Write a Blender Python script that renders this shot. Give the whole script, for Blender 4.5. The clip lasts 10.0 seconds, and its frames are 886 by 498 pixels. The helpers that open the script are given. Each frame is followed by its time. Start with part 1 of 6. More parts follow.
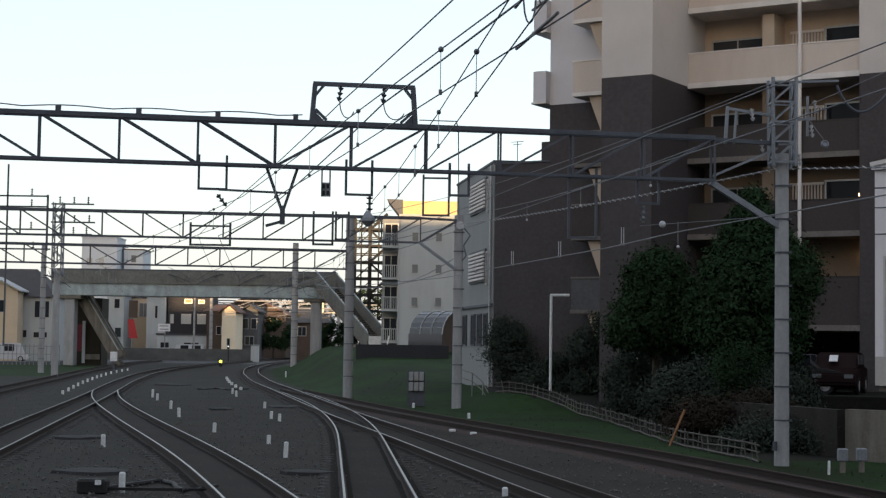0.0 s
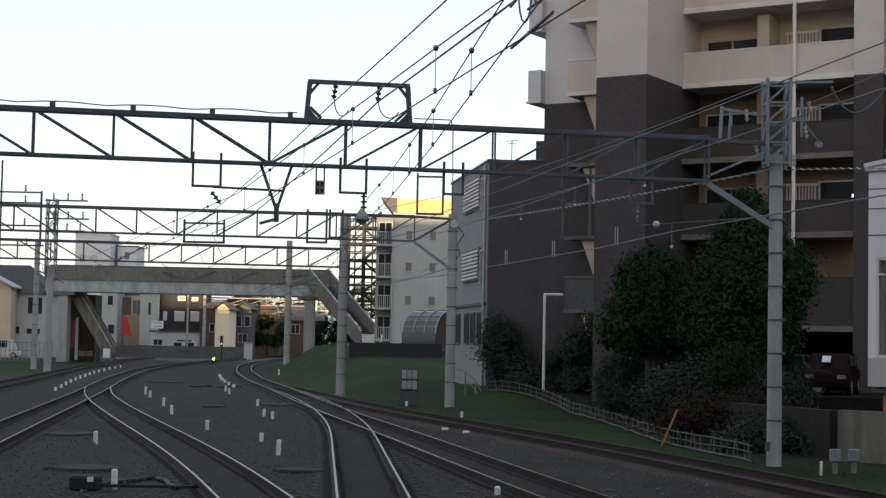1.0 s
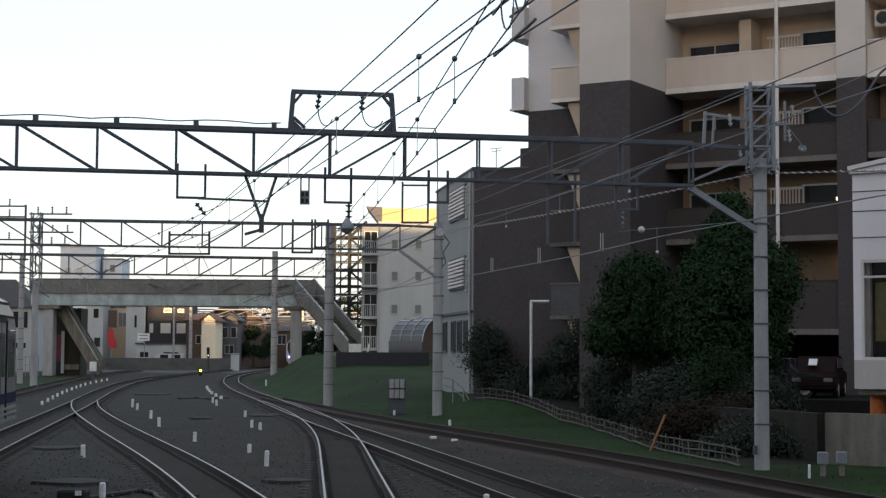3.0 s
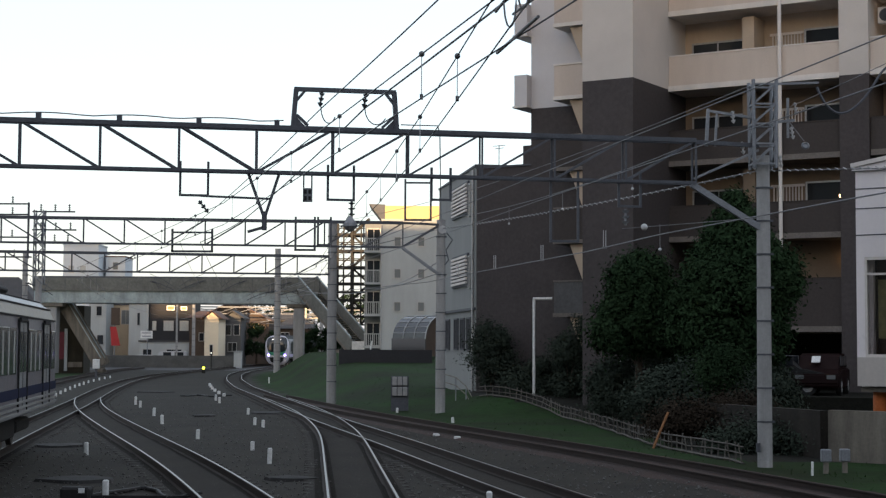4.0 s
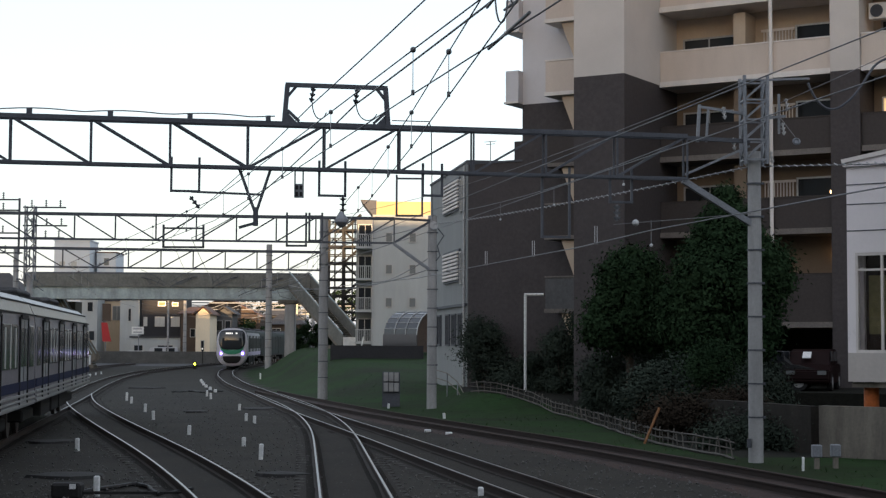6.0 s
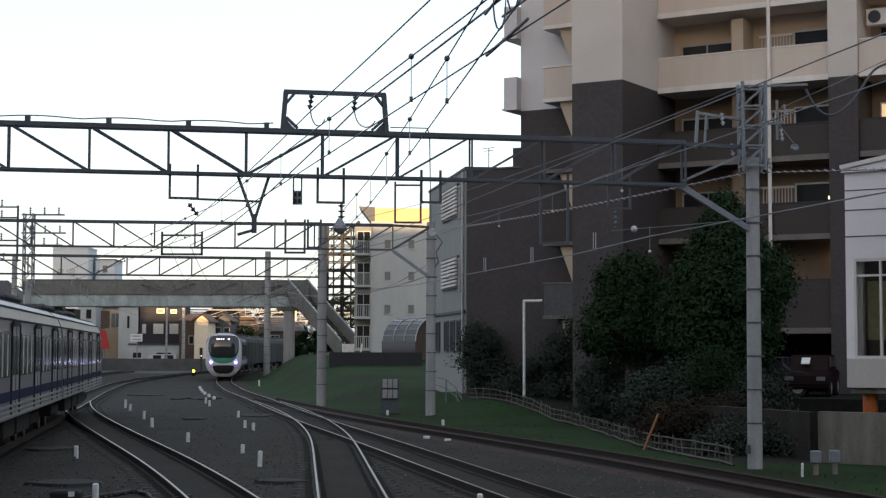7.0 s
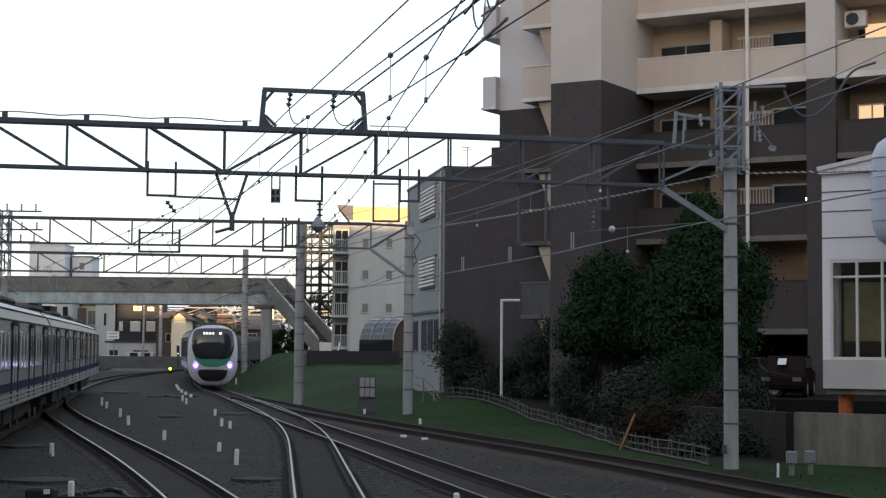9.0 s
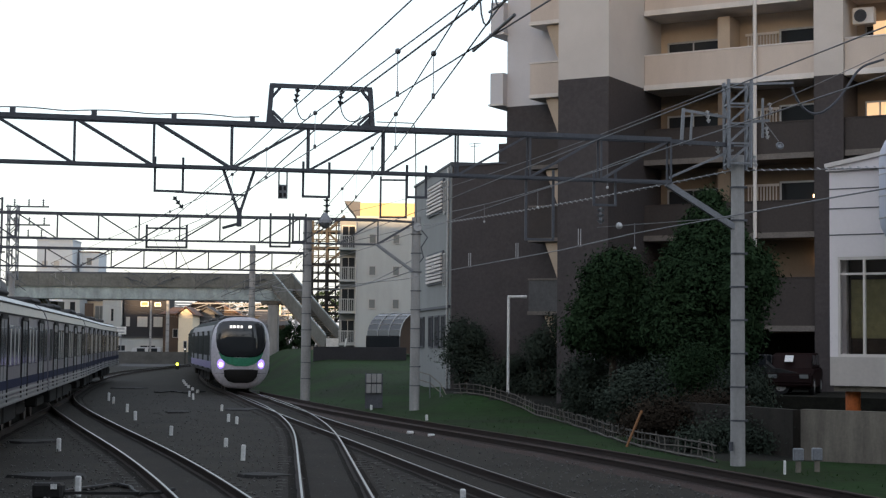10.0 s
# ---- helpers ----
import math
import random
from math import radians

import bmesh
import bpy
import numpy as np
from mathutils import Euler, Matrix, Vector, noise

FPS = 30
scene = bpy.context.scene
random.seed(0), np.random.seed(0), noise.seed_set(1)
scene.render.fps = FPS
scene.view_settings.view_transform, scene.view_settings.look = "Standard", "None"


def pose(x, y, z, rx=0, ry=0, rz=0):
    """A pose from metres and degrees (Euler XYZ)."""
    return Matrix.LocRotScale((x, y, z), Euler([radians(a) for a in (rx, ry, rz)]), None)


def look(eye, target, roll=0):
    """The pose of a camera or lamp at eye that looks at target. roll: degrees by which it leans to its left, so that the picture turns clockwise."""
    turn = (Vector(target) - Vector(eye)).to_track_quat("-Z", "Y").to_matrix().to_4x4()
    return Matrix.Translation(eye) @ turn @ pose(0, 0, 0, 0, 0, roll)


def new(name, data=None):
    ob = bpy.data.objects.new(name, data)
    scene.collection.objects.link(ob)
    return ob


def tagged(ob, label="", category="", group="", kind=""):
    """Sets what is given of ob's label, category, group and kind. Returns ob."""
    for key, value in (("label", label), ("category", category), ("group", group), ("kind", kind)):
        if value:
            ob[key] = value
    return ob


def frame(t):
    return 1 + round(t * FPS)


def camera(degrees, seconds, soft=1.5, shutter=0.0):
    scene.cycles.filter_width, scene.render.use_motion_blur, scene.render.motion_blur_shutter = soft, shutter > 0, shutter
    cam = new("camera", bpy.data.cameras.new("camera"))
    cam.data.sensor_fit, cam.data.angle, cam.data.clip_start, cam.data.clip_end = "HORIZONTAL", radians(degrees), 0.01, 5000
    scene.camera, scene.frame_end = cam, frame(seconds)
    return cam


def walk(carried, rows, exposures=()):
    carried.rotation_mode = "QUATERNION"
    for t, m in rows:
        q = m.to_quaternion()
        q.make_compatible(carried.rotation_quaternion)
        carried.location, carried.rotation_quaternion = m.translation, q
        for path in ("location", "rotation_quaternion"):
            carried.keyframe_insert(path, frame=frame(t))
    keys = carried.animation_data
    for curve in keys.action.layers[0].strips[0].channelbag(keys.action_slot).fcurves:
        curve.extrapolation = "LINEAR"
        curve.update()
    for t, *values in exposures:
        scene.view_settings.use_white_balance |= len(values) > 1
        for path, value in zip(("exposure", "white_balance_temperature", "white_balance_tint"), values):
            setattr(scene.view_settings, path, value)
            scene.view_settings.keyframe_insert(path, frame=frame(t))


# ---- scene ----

# ---------- camera: held by hand at a standing driver's window ----------
cam = camera(31.0, 10.0, soft=1.3)
PATH = [(0, 93.341, -0.799, -0.047), (0.5, 93.283, -0.974, -0.174), (1, 93.296, -1.113, -0.286), (1.5, 93.453, -0.885, -0.569),
        (2, 93.650, -0.401, -0.887), (3.5, 93.559, -0.297, -0.696), (4, 93.507, -0.290, -0.649), (4.5, 93.403, -0.386, -0.825),
        (5, 93.333, -0.300, -0.920), (5.5, 93.320, -0.284, -0.962), (7, 93.594, -0.152, -1.000), (7.5, 93.696, -0.099, -1.270),
        (8, 93.634, -0.125, -1.517), (8.5, 93.597, -0.275, -1.964), (9, 93.564, -0.438, -1.806), (9.5, 93.536, -0.431, -1.655),
        (10, 93.426, -0.581, -1.564)]
walk(cam, [(t, pose(0, 0, 2.65, rx, ry, rz)) for t, rx, ry, rz in PATH],
     exposures=[(0, 1.42, 6500, 10), (2, 1.52, 6500, 10), (7.5, 1.58, 6500, 10), (9.5, 1.72, 6500, 10), (10, 1.72, 6500, 10)])

# ---------- world, sun, exposure ----------
SUN_EL, SUN_AZ = 5.0, 192.0        # degrees; azimuth from +Y clockwise, the sun stands low behind the camera
world = bpy.data.worlds.new("evening_sky")
scene.world = world
world.use_nodes = True
wn = world.node_tree
sky = wn.nodes.new("ShaderNodeTexSky")
sky.sky_type, sky.sun_disc = "NISHITA", False
sky.sun_elevation, sky.sun_rotation = radians(SUN_EL), radians(SUN_AZ)
sky.air_density, sky.dust_density, sky.ozone_density = 1.0, 1.5, 1.5
veil = wn.nodes.new("ShaderNodeMix")          # thin high cloud over the whole sky
veil.data_type = "RGBA"
veil.inputs[0].default_value = 0.62
veil.inputs[7].default_value = (2.5, 2.66, 3.05, 1)
wn.links.new(sky.outputs[0], veil.inputs[6])
wn.links.new(veil.outputs[2], wn.nodes["Background"].inputs[0])
wn.nodes["Background"].inputs[1].default_value = 0.15
sun = new("sun", bpy.data.lights.new("sun", "SUN"))
sun.data.energy, sun.data.angle, sun.data.color = 3.4, radians(0.4), (1.0, 0.66, 0.36)
sd = Vector((math.sin(radians(SUN_AZ)) * math.cos(radians(SUN_EL)), math.cos(radians(SUN_AZ)) * math.cos(radians(SUN_EL)), math.sin(radians(SUN_EL))))
sun.matrix_world = look(sd * 300, (0, 0, 0))


# ---------- materials ----------
def mat(name, color, rough=0.7, metal=0.0, dark=0.6, big=0.6, fine=14.0, bump=0.15, tint=None, spread=0.0, spec=0.3, depth=0.02, grain=0.19, stretch=1.0, island=0.0):
    """Two scales of variation over a base colour: large stains (big per metre) and grain (fine per metre)."""
    m = bpy.data.materials.new(name)
    m.use_nodes = True
    n, l = m.node_tree.nodes, m.node_tree.links
    b = n["Principled BSDF"]
    b.inputs["Metallic"].default_value, b.inputs["Specular IOR Level"].default_value = metal, spec
    tc = n.new("ShaderNodeTexCoord")
    def nz(scale, detail):
        k = n.new("ShaderNodeTexNoise")
        k.inputs["Scale"].default_value, k.inputs["Detail"].default_value, k.inputs["Roughness"].default_value = scale, detail, 0.65
        l.new(tc.outputs["Object"], k.inputs["Vector"])
        return k
    a, c = nz(big, 5), nz(fine, 4)
    if stretch != 1.0:
        mp = n.new("ShaderNodeMapping")
        mp.inputs["Scale"].default_value = (1, 1, stretch)
        l.new(tc.outputs["Object"], mp.inputs["Vector"])
        l.new(mp.outputs[0], a.inputs["Vector"])
    ra = n.new("ShaderNodeValToRGB")
    ra.color_ramp.elements[0].position, ra.color_ramp.elements[1].position = 0.32, 0.68
    d = tint or tuple(v * dark for v in color)
    ra.color_ramp.elements[0].color, ra.color_ramp.elements[1].color = (*d, 1), (*color, 1)
    l.new(a.outputs["Fac"], ra.inputs[0])
    mr = n.new("ShaderNodeMapRange")
    mr.inputs[1].default_value, mr.inputs[2].default_value, mr.inputs[3].default_value, mr.inputs[4].default_value = 0.3, 0.7, 1 - grain, 1 + grain
    l.new(c.outputs["Fac"], mr.inputs[0])
    mx = n.new("ShaderNodeMix")
    mx.data_type, mx.blend_type = "RGBA", "MULTIPLY"
    mx.inputs[0].default_value = 1.0
    l.new(ra.outputs[0], mx.inputs[6])
    l.new(mr.outputs[0], mx.inputs[7])
    out = mx.outputs[2]
    if spread:
        oi = n.new("ShaderNodeObjectInfo")
        m2 = n.new("ShaderNodeMapRange")
        m2.inputs[3].default_value, m2.inputs[4].default_value = 1 - spread, 1 + spread
        l.new(oi.outputs["Random"], m2.inputs[0])
        mx2 = n.new("ShaderNodeMix")
        mx2.data_type, mx2.blend_type = "RGBA", "MULTIPLY"
        mx2.inputs[0].default_value = 1.0
        l.new(out, mx2.inputs[6])
        l.new(m2.outputs[0], mx2.inputs[7])
        out = mx2.outputs[2]
    if island:
        gm, m3, mx3 = n.new("ShaderNodeNewGeometry"), n.new("ShaderNodeMapRange"), n.new("ShaderNodeMix")
        m3.inputs[3].default_value, m3.inputs[4].default_value = 1 - island, 1 + island
        mx3.data_type, mx3.blend_type = "RGBA", "MULTIPLY"
        mx3.inputs[0].default_value = 1.0
        l.new(gm.outputs["Random Per Island"], m3.inputs[0])
        l.new(out, mx3.inputs[6])
        l.new(m3.outputs[0], mx3.inputs[7])
        out = mx3.outputs[2]
    l.new(out, b.inputs["Base Color"])
    rr = n.new("ShaderNodeMapRange")
    rr.inputs[3].default_value, rr.inputs[4].default_value = max(0.02, rough - 0.12), min(1, rough + 0.12)
    l.new(a.outputs["Fac"], rr.inputs[0])
    l.new(rr.outputs[0], b.inputs["Roughness"])
    if bump:
        bp = n.new("ShaderNodeBump")
        bp.inputs["Strength"].default_value, bp.inputs["Distance"].default_value = bump, depth
        l.new(c.outputs["Fac"], bp.inputs["Height"])
        l.new(bp.outputs[0], b.inputs["Normal"])
    return m


def glow(name, color, power):
    m = bpy.data.materials.new(name)
    m.use_nodes = True
    b = m.node_tree.nodes["Principled BSDF"]
    b.inputs["Base Color"].default_value = (*color, 1)
    b.inputs["Emission Color"].default_value, b.inputs["Emission Strength"].default_value = (*color, 1), power
    return m


def glass(name, color, rough=0.05):
    """Dark window glass before an unlit room: a glossy dark pane."""
    m = bpy.data.materials.new(name)
    m.use_nodes = True
    b = m.node_tree.nodes["Principled BSDF"]
    b.inputs["Base Color"].default_value, b.inputs["Roughness"].default_value = (*color, 1), rough
    b.inputs["Specular IOR Level"].default_value = 0.6
    return m


M = {}
M["ballast"] = mat("ballast", (0.036, 0.0335, 0.028), 0.95, dark=0.55, big=0.35, fine=9, bump=0.35, spec=0.1, depth=0.04, grain=0.18)
M["grass"] = mat("grass_turf", (0.021, 0.047, 0.015), 0.95, tint=(0.017, 0.023, 0.012), big=0.22, fine=3, bump=0.3, spec=0.05, depth=0.05, grain=0.2)
M["earth"] = mat("earth", (0.020, 0.020, 0.016), 0.95, dark=0.5, big=0.3, fine=8, bump=0.5, spec=0.1, depth=0.05)
M["asphalt"] = mat("asphalt", (0.05, 0.05, 0.052), 0.9, dark=0.75, big=0.15, fine=20)
M["rail"] = mat("rail_web_rust", (0.030, 0.020, 0.016), 0.85, dark=0.6, big=1.5, fine=30)
M["rail_head"] = mat("worn_rail_head", (0.20, 0.195, 0.19), 0.33, 1.0, dark=0.55, big=0.25, fine=40, bump=0.02)
M["rail_dull"] = mat("rusted_rail_head", (0.052, 0.028, 0.021), 0.85, 0.0, dark=0.65, big=1.0, fine=20)
# dimmer, rougher rail head for the left main track
M["rail_side"] = mat("dim_rail_head", (0.13, 0.12, 0.115), 0.42, 0.9, dark=0.7, big=0.8, fine=40, bump=0.02)
M["rust"] = mat("rust_ballast", (0.040, 0.023, 0.018), 0.95, dark=0.5, big=0.8, fine=9, bump=0.6, depth=0.05)
M["stained"] = mat("brown_tinted_ballast", (0.031, 0.028, 0.0235), 0.95, dark=0.6, big=0.5, fine=12, bump=0.4, spec=0.1, depth=0.04, grain=0.2)
# dust along the rails, with the rails' shadow side painted in
M["railside"] = mat("railside_shade_dust", (0.017, 0.0145, 0.012), 0.95, dark=0.6, big=0.6, fine=12, bump=0.4, spec=0.05, depth=0.04, grain=0.25)
M["sleeper"] = mat("sleeper_concrete", (0.032, 0.029, 0.025), 0.9, dark=0.7, big=1.5, fine=25, spread=0.15)
M["concrete"] = mat("pole_concrete", (0.33, 0.325, 0.32), 0.85, dark=0.7, big=2.2, fine=12, bump=0.1, grain=0.08, stretch=0.3)
M["wallcon"] = mat("stained_concrete", (0.20, 0.178, 0.148), 0.9, dark=0.4, big=2.2, fine=14, bump=0.2, grain=0.1, stretch=0.18)
# block wall below the trees, their shade put into this dark colour
M["mossy"] = mat("shade_dark_concrete", (0.030, 0.026, 0.021), 0.95, dark=0.4, big=1.6, fine=12, bump=0.3, stretch=0.3)
M["yardwall"] = mat("grey_block_wall", (0.105, 0.105, 0.10), 0.95, dark=0.6, big=0.8, fine=12, bump=0.3)
M["steel"] = mat("galvanised_steel", (0.24, 0.25, 0.27), 0.6, 0.35, dark=0.7, big=1.5, fine=25, bump=0.1)
M["darksteel"] = mat("weathered_steel", (0.095, 0.10, 0.115), 0.65, 0.3, dark=0.7, big=1.5, fine=25, bump=0.1)
M["black"] = mat("black_paint", (0.013, 0.0125, 0.0125), 0.6, dark=0.7, big=2, fine=20, bump=0.1)
M["wire"] = mat("wire", (0.17, 0.17, 0.175), 0.5, 0.3, dark=0.8, bump=0)
M["ceramic"] = mat("insulator_ceramic", (0.48, 0.48, 0.485), 0.3, dark=0.8, bump=0)
M["cream"] = mat("cream_tile", (0.56, 0.51, 0.47), 0.75, dark=0.86, big=0.35, fine=26, bump=0.1, grain=0.05)
M["wing"] = mat("pale_wing_tile", (0.58, 0.56, 0.57), 0.75, dark=0.88, big=0.35, fine=26, bump=0.1, grain=0.05)
M["brown"] = mat("brown_tile", (0.058, 0.049, 0.049), 0.7, dark=0.78, big=0.8, fine=7, bump=0.15, grain=0.17)
M["balcony"] = mat("balcony_panel", (0.57, 0.485, 0.42), 0.75, dark=0.86, big=0.9, fine=22, bump=0.05, grain=0.05, stretch=0.3)
M["balcony_dark"] = mat("brown_balcony_panel", (0.052, 0.043, 0.040), 0.75, dark=0.8, big=0.5, fine=9, bump=0.15, grain=0.12)
M["slab_low"] = mat("grey_brown_slab_edge", (0.17, 0.15, 0.135), 0.8, dark=0.7, big=0.9, fine=12, bump=0.1, stretch=0.3)
M["greybalcony"] = mat("grey_balcony_panel", (0.095, 0.095, 0.097), 0.8, dark=0.8, big=0.6, fine=9, bump=0.1)
M["slab"] = mat("white_slab_edge", (0.68, 0.63, 0.59), 0.8, dark=0.82, big=0.9, fine=18, bump=0.05, grain=0.05, stretch=0.3)
M["interior"] = mat("recess_wall", (0.50, 0.40, 0.305), 0.8, dark=0.85, big=0.5, fine=18, bump=0.03, grain=0.04)
# lower floors' tan recess wall with its shade put into the colour
M["recess_low"] = mat("shaded_recess_wall", (0.21, 0.155, 0.11), 0.8, dark=0.85, big=0.5, fine=18, bump=0.1, grain=0.06)
M["glass"] = glass("window_glass", (0.018, 0.02, 0.023))
M["glass_lit"] = glass("pale_window_glass", (0.16, 0.17, 0.17), 0.12)
M["frame"] = mat("aluminium_frame", (0.4, 0.4, 0.4), 0.45, 0.6, dark=0.85, bump=0.05)
M["white"] = mat("white_render", (0.395, 0.41, 0.405), 0.8, dark=0.84, big=0.9, fine=16, bump=0.1, grain=0.06, stretch=0.25)
M["grey"] = mat("grey_render", (0.25, 0.257, 0.252), 0.85, dark=0.84, big=0.9, fine=16, bump=0.1, grain=0.06, stretch=0.25)
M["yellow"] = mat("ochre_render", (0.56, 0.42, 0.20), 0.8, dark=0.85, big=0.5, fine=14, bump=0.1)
M["panel"] = mat("white_metal_panel", (0.80, 0.745, 0.745), 0.3, dark=0.93, big=0.5, fine=12, bump=0.0, grain=0.02, spec=0.5)
M["farpale"] = mat("pale_blue_grey_facade", (0.56, 0.60, 0.63), 0.8, dark=0.92, big=0.3, fine=5, bump=0.05, grain=0.04)
# lower pavilion wall: shade put into the colour as a darker beige
M["spandrel"] = mat("shade_toned_beige_panel", (0.50, 0.455, 0.42), 0.7, dark=0.85, big=1.2, fine=10, bump=0.05, grain=0.05, stretch=0.25, spec=0.15)
M["blind"] = mat("yellow_blind_glint", (0.37, 0.325, 0.16), 0.85, dark=0.7, big=0.8, fine=8, bump=0.05)
M["orange"] = mat("orange_paint", (0.50, 0.13, 0.03), 0.6, dark=0.7, big=1.5, fine=14)
M["bark"] = mat("bark", (0.07, 0.055, 0.042), 0.95, dark=0.5, big=3, fine=18, bump=0.8, depth=0.03)
M["leaf"] = mat("dark_leaf", (0.023, 0.041, 0.019), 0.95, tint=(0.014, 0.027, 0.013), big=0.5, fine=3, bump=0, spec=0.02, island=0.06)
M["dry"] = mat("dry_brown_leaf", (0.038, 0.030, 0.022), 0.95, tint=(0.022, 0.018, 0.014), big=0.8, fine=4, bump=0, spec=0.02, island=0.10)
M["leaf2"] = mat("hedge_leaf", (0.042, 0.054, 0.041), 0.95, tint=(0.028, 0.036, 0.028), big=0.8, fine=4, bump=0, spec=0.02, island=0.08)
M["blade"] = mat("grass_blade", (0.034, 0.075, 0.024), 0.9, tint=(0.026, 0.036, 0.017), big=0.22, fine=3, bump=0, spec=0.05)
M["roof"] = mat("roof_tile", (0.065, 0.062, 0.062), 0.8, dark=0.7, big=0.6, fine=12, bump=0.4)
M["roof_red"] = mat("red_brown_roof", (0.15, 0.085, 0.062), 0.8, dark=0.7, big=0.6, fine=12, bump=0.4)
M["wood"] = mat("brown_cladding", (0.085, 0.06, 0.045), 0.8, dark=0.7, big=0.8, fine=14, bump=0.2)
M["curtain"] = mat("curtained_window", (0.42, 0.42, 0.40), 0.4, dark=0.85, bump=0, spec=0.5)
M["plaster"] = mat("pale_plaster", (0.80, 0.68, 0.50), 0.8, dark=0.88, big=0.4, fine=14, bump=0.1)
M["shedwood"] = mat("dark_shed_boards", (0.035, 0.030, 0.020), 0.9, dark=0.7, big=0.8, fine=14, bump=0.2)
M["redboard"] = mat("faded_red_board", (0.16, 0.035, 0.045), 0.8, dark=0.8, big=1, fine=12, bump=0.1)
M["darkwall"] = mat("dark_cladding", (0.026, 0.026, 0.030), 0.75, dark=0.75, big=0.6, fine=14, bump=0.15)
M["beige"] = mat("beige_render", (0.52, 0.42, 0.30), 0.8, dark=0.85, big=0.4, fine=14, bump=0.1)
M["girder"] = mat("pale_girder_paint", (0.375, 0.43, 0.435), 0.7, dark=0.55, big=1.1, fine=5, bump=0.1, grain=0.12, stretch=0.4)
M["parapet"] = mat("grey_parapet", (0.165, 0.165, 0.15), 0.85, dark=0.7, big=0.9, fine=5, bump=0.15)
M["train_white"] = mat("white_car_paint", (0.50, 0.485, 0.53), 0.35, dark=0.9, big=0.8, fine=8, bump=0.02, spec=0.5)
M["silver"] = mat("brushed_stainless", (0.30, 0.305, 0.315), 0.5, 0.6, dark=0.82, big=0.9, fine=10, bump=0.03)
# near-black colour carries the shade on the trailing cars' sides
M["stainless"] = mat("shade_dark_side", (0.040, 0.048, 0.046), 0.7, 0.0, dark=0.85, big=0.9, fine=10, bump=0.02, spec=0.02)
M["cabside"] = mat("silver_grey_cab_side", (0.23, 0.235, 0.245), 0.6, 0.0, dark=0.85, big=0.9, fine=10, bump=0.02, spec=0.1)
M["sideglass"] = mat("dull_side_glass", (0.028, 0.033, 0.032), 0.6, dark=0.9, bump=0, spec=0.02)
M["trainglass"] = glass("train_window_glass", (0.035, 0.038, 0.04), 0.1)
M["capsule"] = mat("pale_blue_plastic", (0.42, 0.47, 0.56), 0.5, dark=0.85, big=0.6, fine=8, bump=0.0, tint=(0.47, 0.46, 0.53), grain=0.02)
M["aluminium"] = mat("dull_aluminium", (0.205, 0.193, 0.21), 0.5, 0.3, dark=0.75, big=0.9, fine=10, bump=0.03)
M["creamstrip"] = mat("cream_strip", (0.26, 0.23, 0.19), 0.45, dark=0.7, big=0.9, fine=10, bump=0.02)
M["shoulder"] = mat("polished_roof_shoulder", (0.40, 0.40, 0.395), 0.42, 0.5, dark=0.6, big=0.5, fine=10, bump=0.02)
M["cartop"] = mat("car_roof", (0.085, 0.085, 0.087), 0.95, dark=0.55, big=0.8, fine=14, bump=0.1, spec=0.1)
M["blueband"] = mat("blue_band", (0.018, 0.022, 0.052), 0.8, dark=0.85, big=1, fine=8, bump=0, spec=0.08)
M["violet"] = mat("violet_band", (0.30, 0.27, 0.46), 0.4, dark=0.85, big=1, fine=8, bump=0)
M["green"] = mat("green_band", (0.04, 0.22, 0.13), 0.4, dark=0.85, big=1, fine=8, bump=0)
M["under"] = mat("underframe_black", (0.022, 0.021, 0.02), 0.85, dark=0.6, big=2, fine=16, bump=0.2)
M["wheel"] = mat("wheel_steel", (0.16, 0.14, 0.13), 0.5, 0.7, dark=0.7, big=3, fine=20)
M["mark"] = mat("white_marker", (0.72, 0.72, 0.70), 0.7, dark=0.75, big=3, fine=20, bump=0.1)
M["fence"] = mat("old_wood_fence", (0.115, 0.105, 0.092), 0.9, dark=0.6, big=2, fine=20, bump=0.3, spread=0.3)
M["oldboard"] = mat("faded_orange_board", (0.22, 0.10, 0.04), 0.85, dark=0.7, big=3, fine=20)
M["red"] = mat("red_cloth", (0.42, 0.04, 0.04), 0.8, dark=0.8, bump=0)
M["carpaint"] = mat("dark_red_car_paint", (0.010, 0.003, 0.003), 0.6, dark=0.9, bump=0, spec=0.15)
M["carwhite"] = mat("silver_car_paint", (0.45, 0.46, 0.48), 0.3, dark=0.9, bump=0, spec=0.6)
M["tyre"] = mat("tyre_rubber", (0.02, 0.02, 0.02), 0.9, dark=0.8, bump=0.1)
M["headlight"] = glow("headlight_glow", (0.80, 0.76, 1.0), 5)
M["halo"] = glow("headlight_halo_glow", (0.22, 0.14, 0.75), 0.9)
M["signal"] = glow("yellow_signal_glow", (0.80, 0.90, 0.05), 3)
M["destination"] = glow("destination_glow", (0.95, 0.9, 0.85), 0.35)
M["litpane"] = glow("warm_glow_pane", (1.0, 0.66, 0.36), 0.24)
M["roomlight"] = glow("lit_room_lamp", (1.0, 0.62, 0.28), 2.5)


# ---------- mesh helpers ----------
def finish(name, bm, material, smooth=False):
    me = bpy.data.meshes.new(name)
    bmesh.ops.recalc_face_normals(bm, faces=bm.faces[:])
    bm.to_mesh(me)
    bm.free()
    for k in (material if isinstance(material, (list, tuple)) else [material]):
        me.materials.append(M[k] if isinstance(k, str) else k)
    if smooth:
        for p in me.polygons:
            p.use_smooth = True
    return me


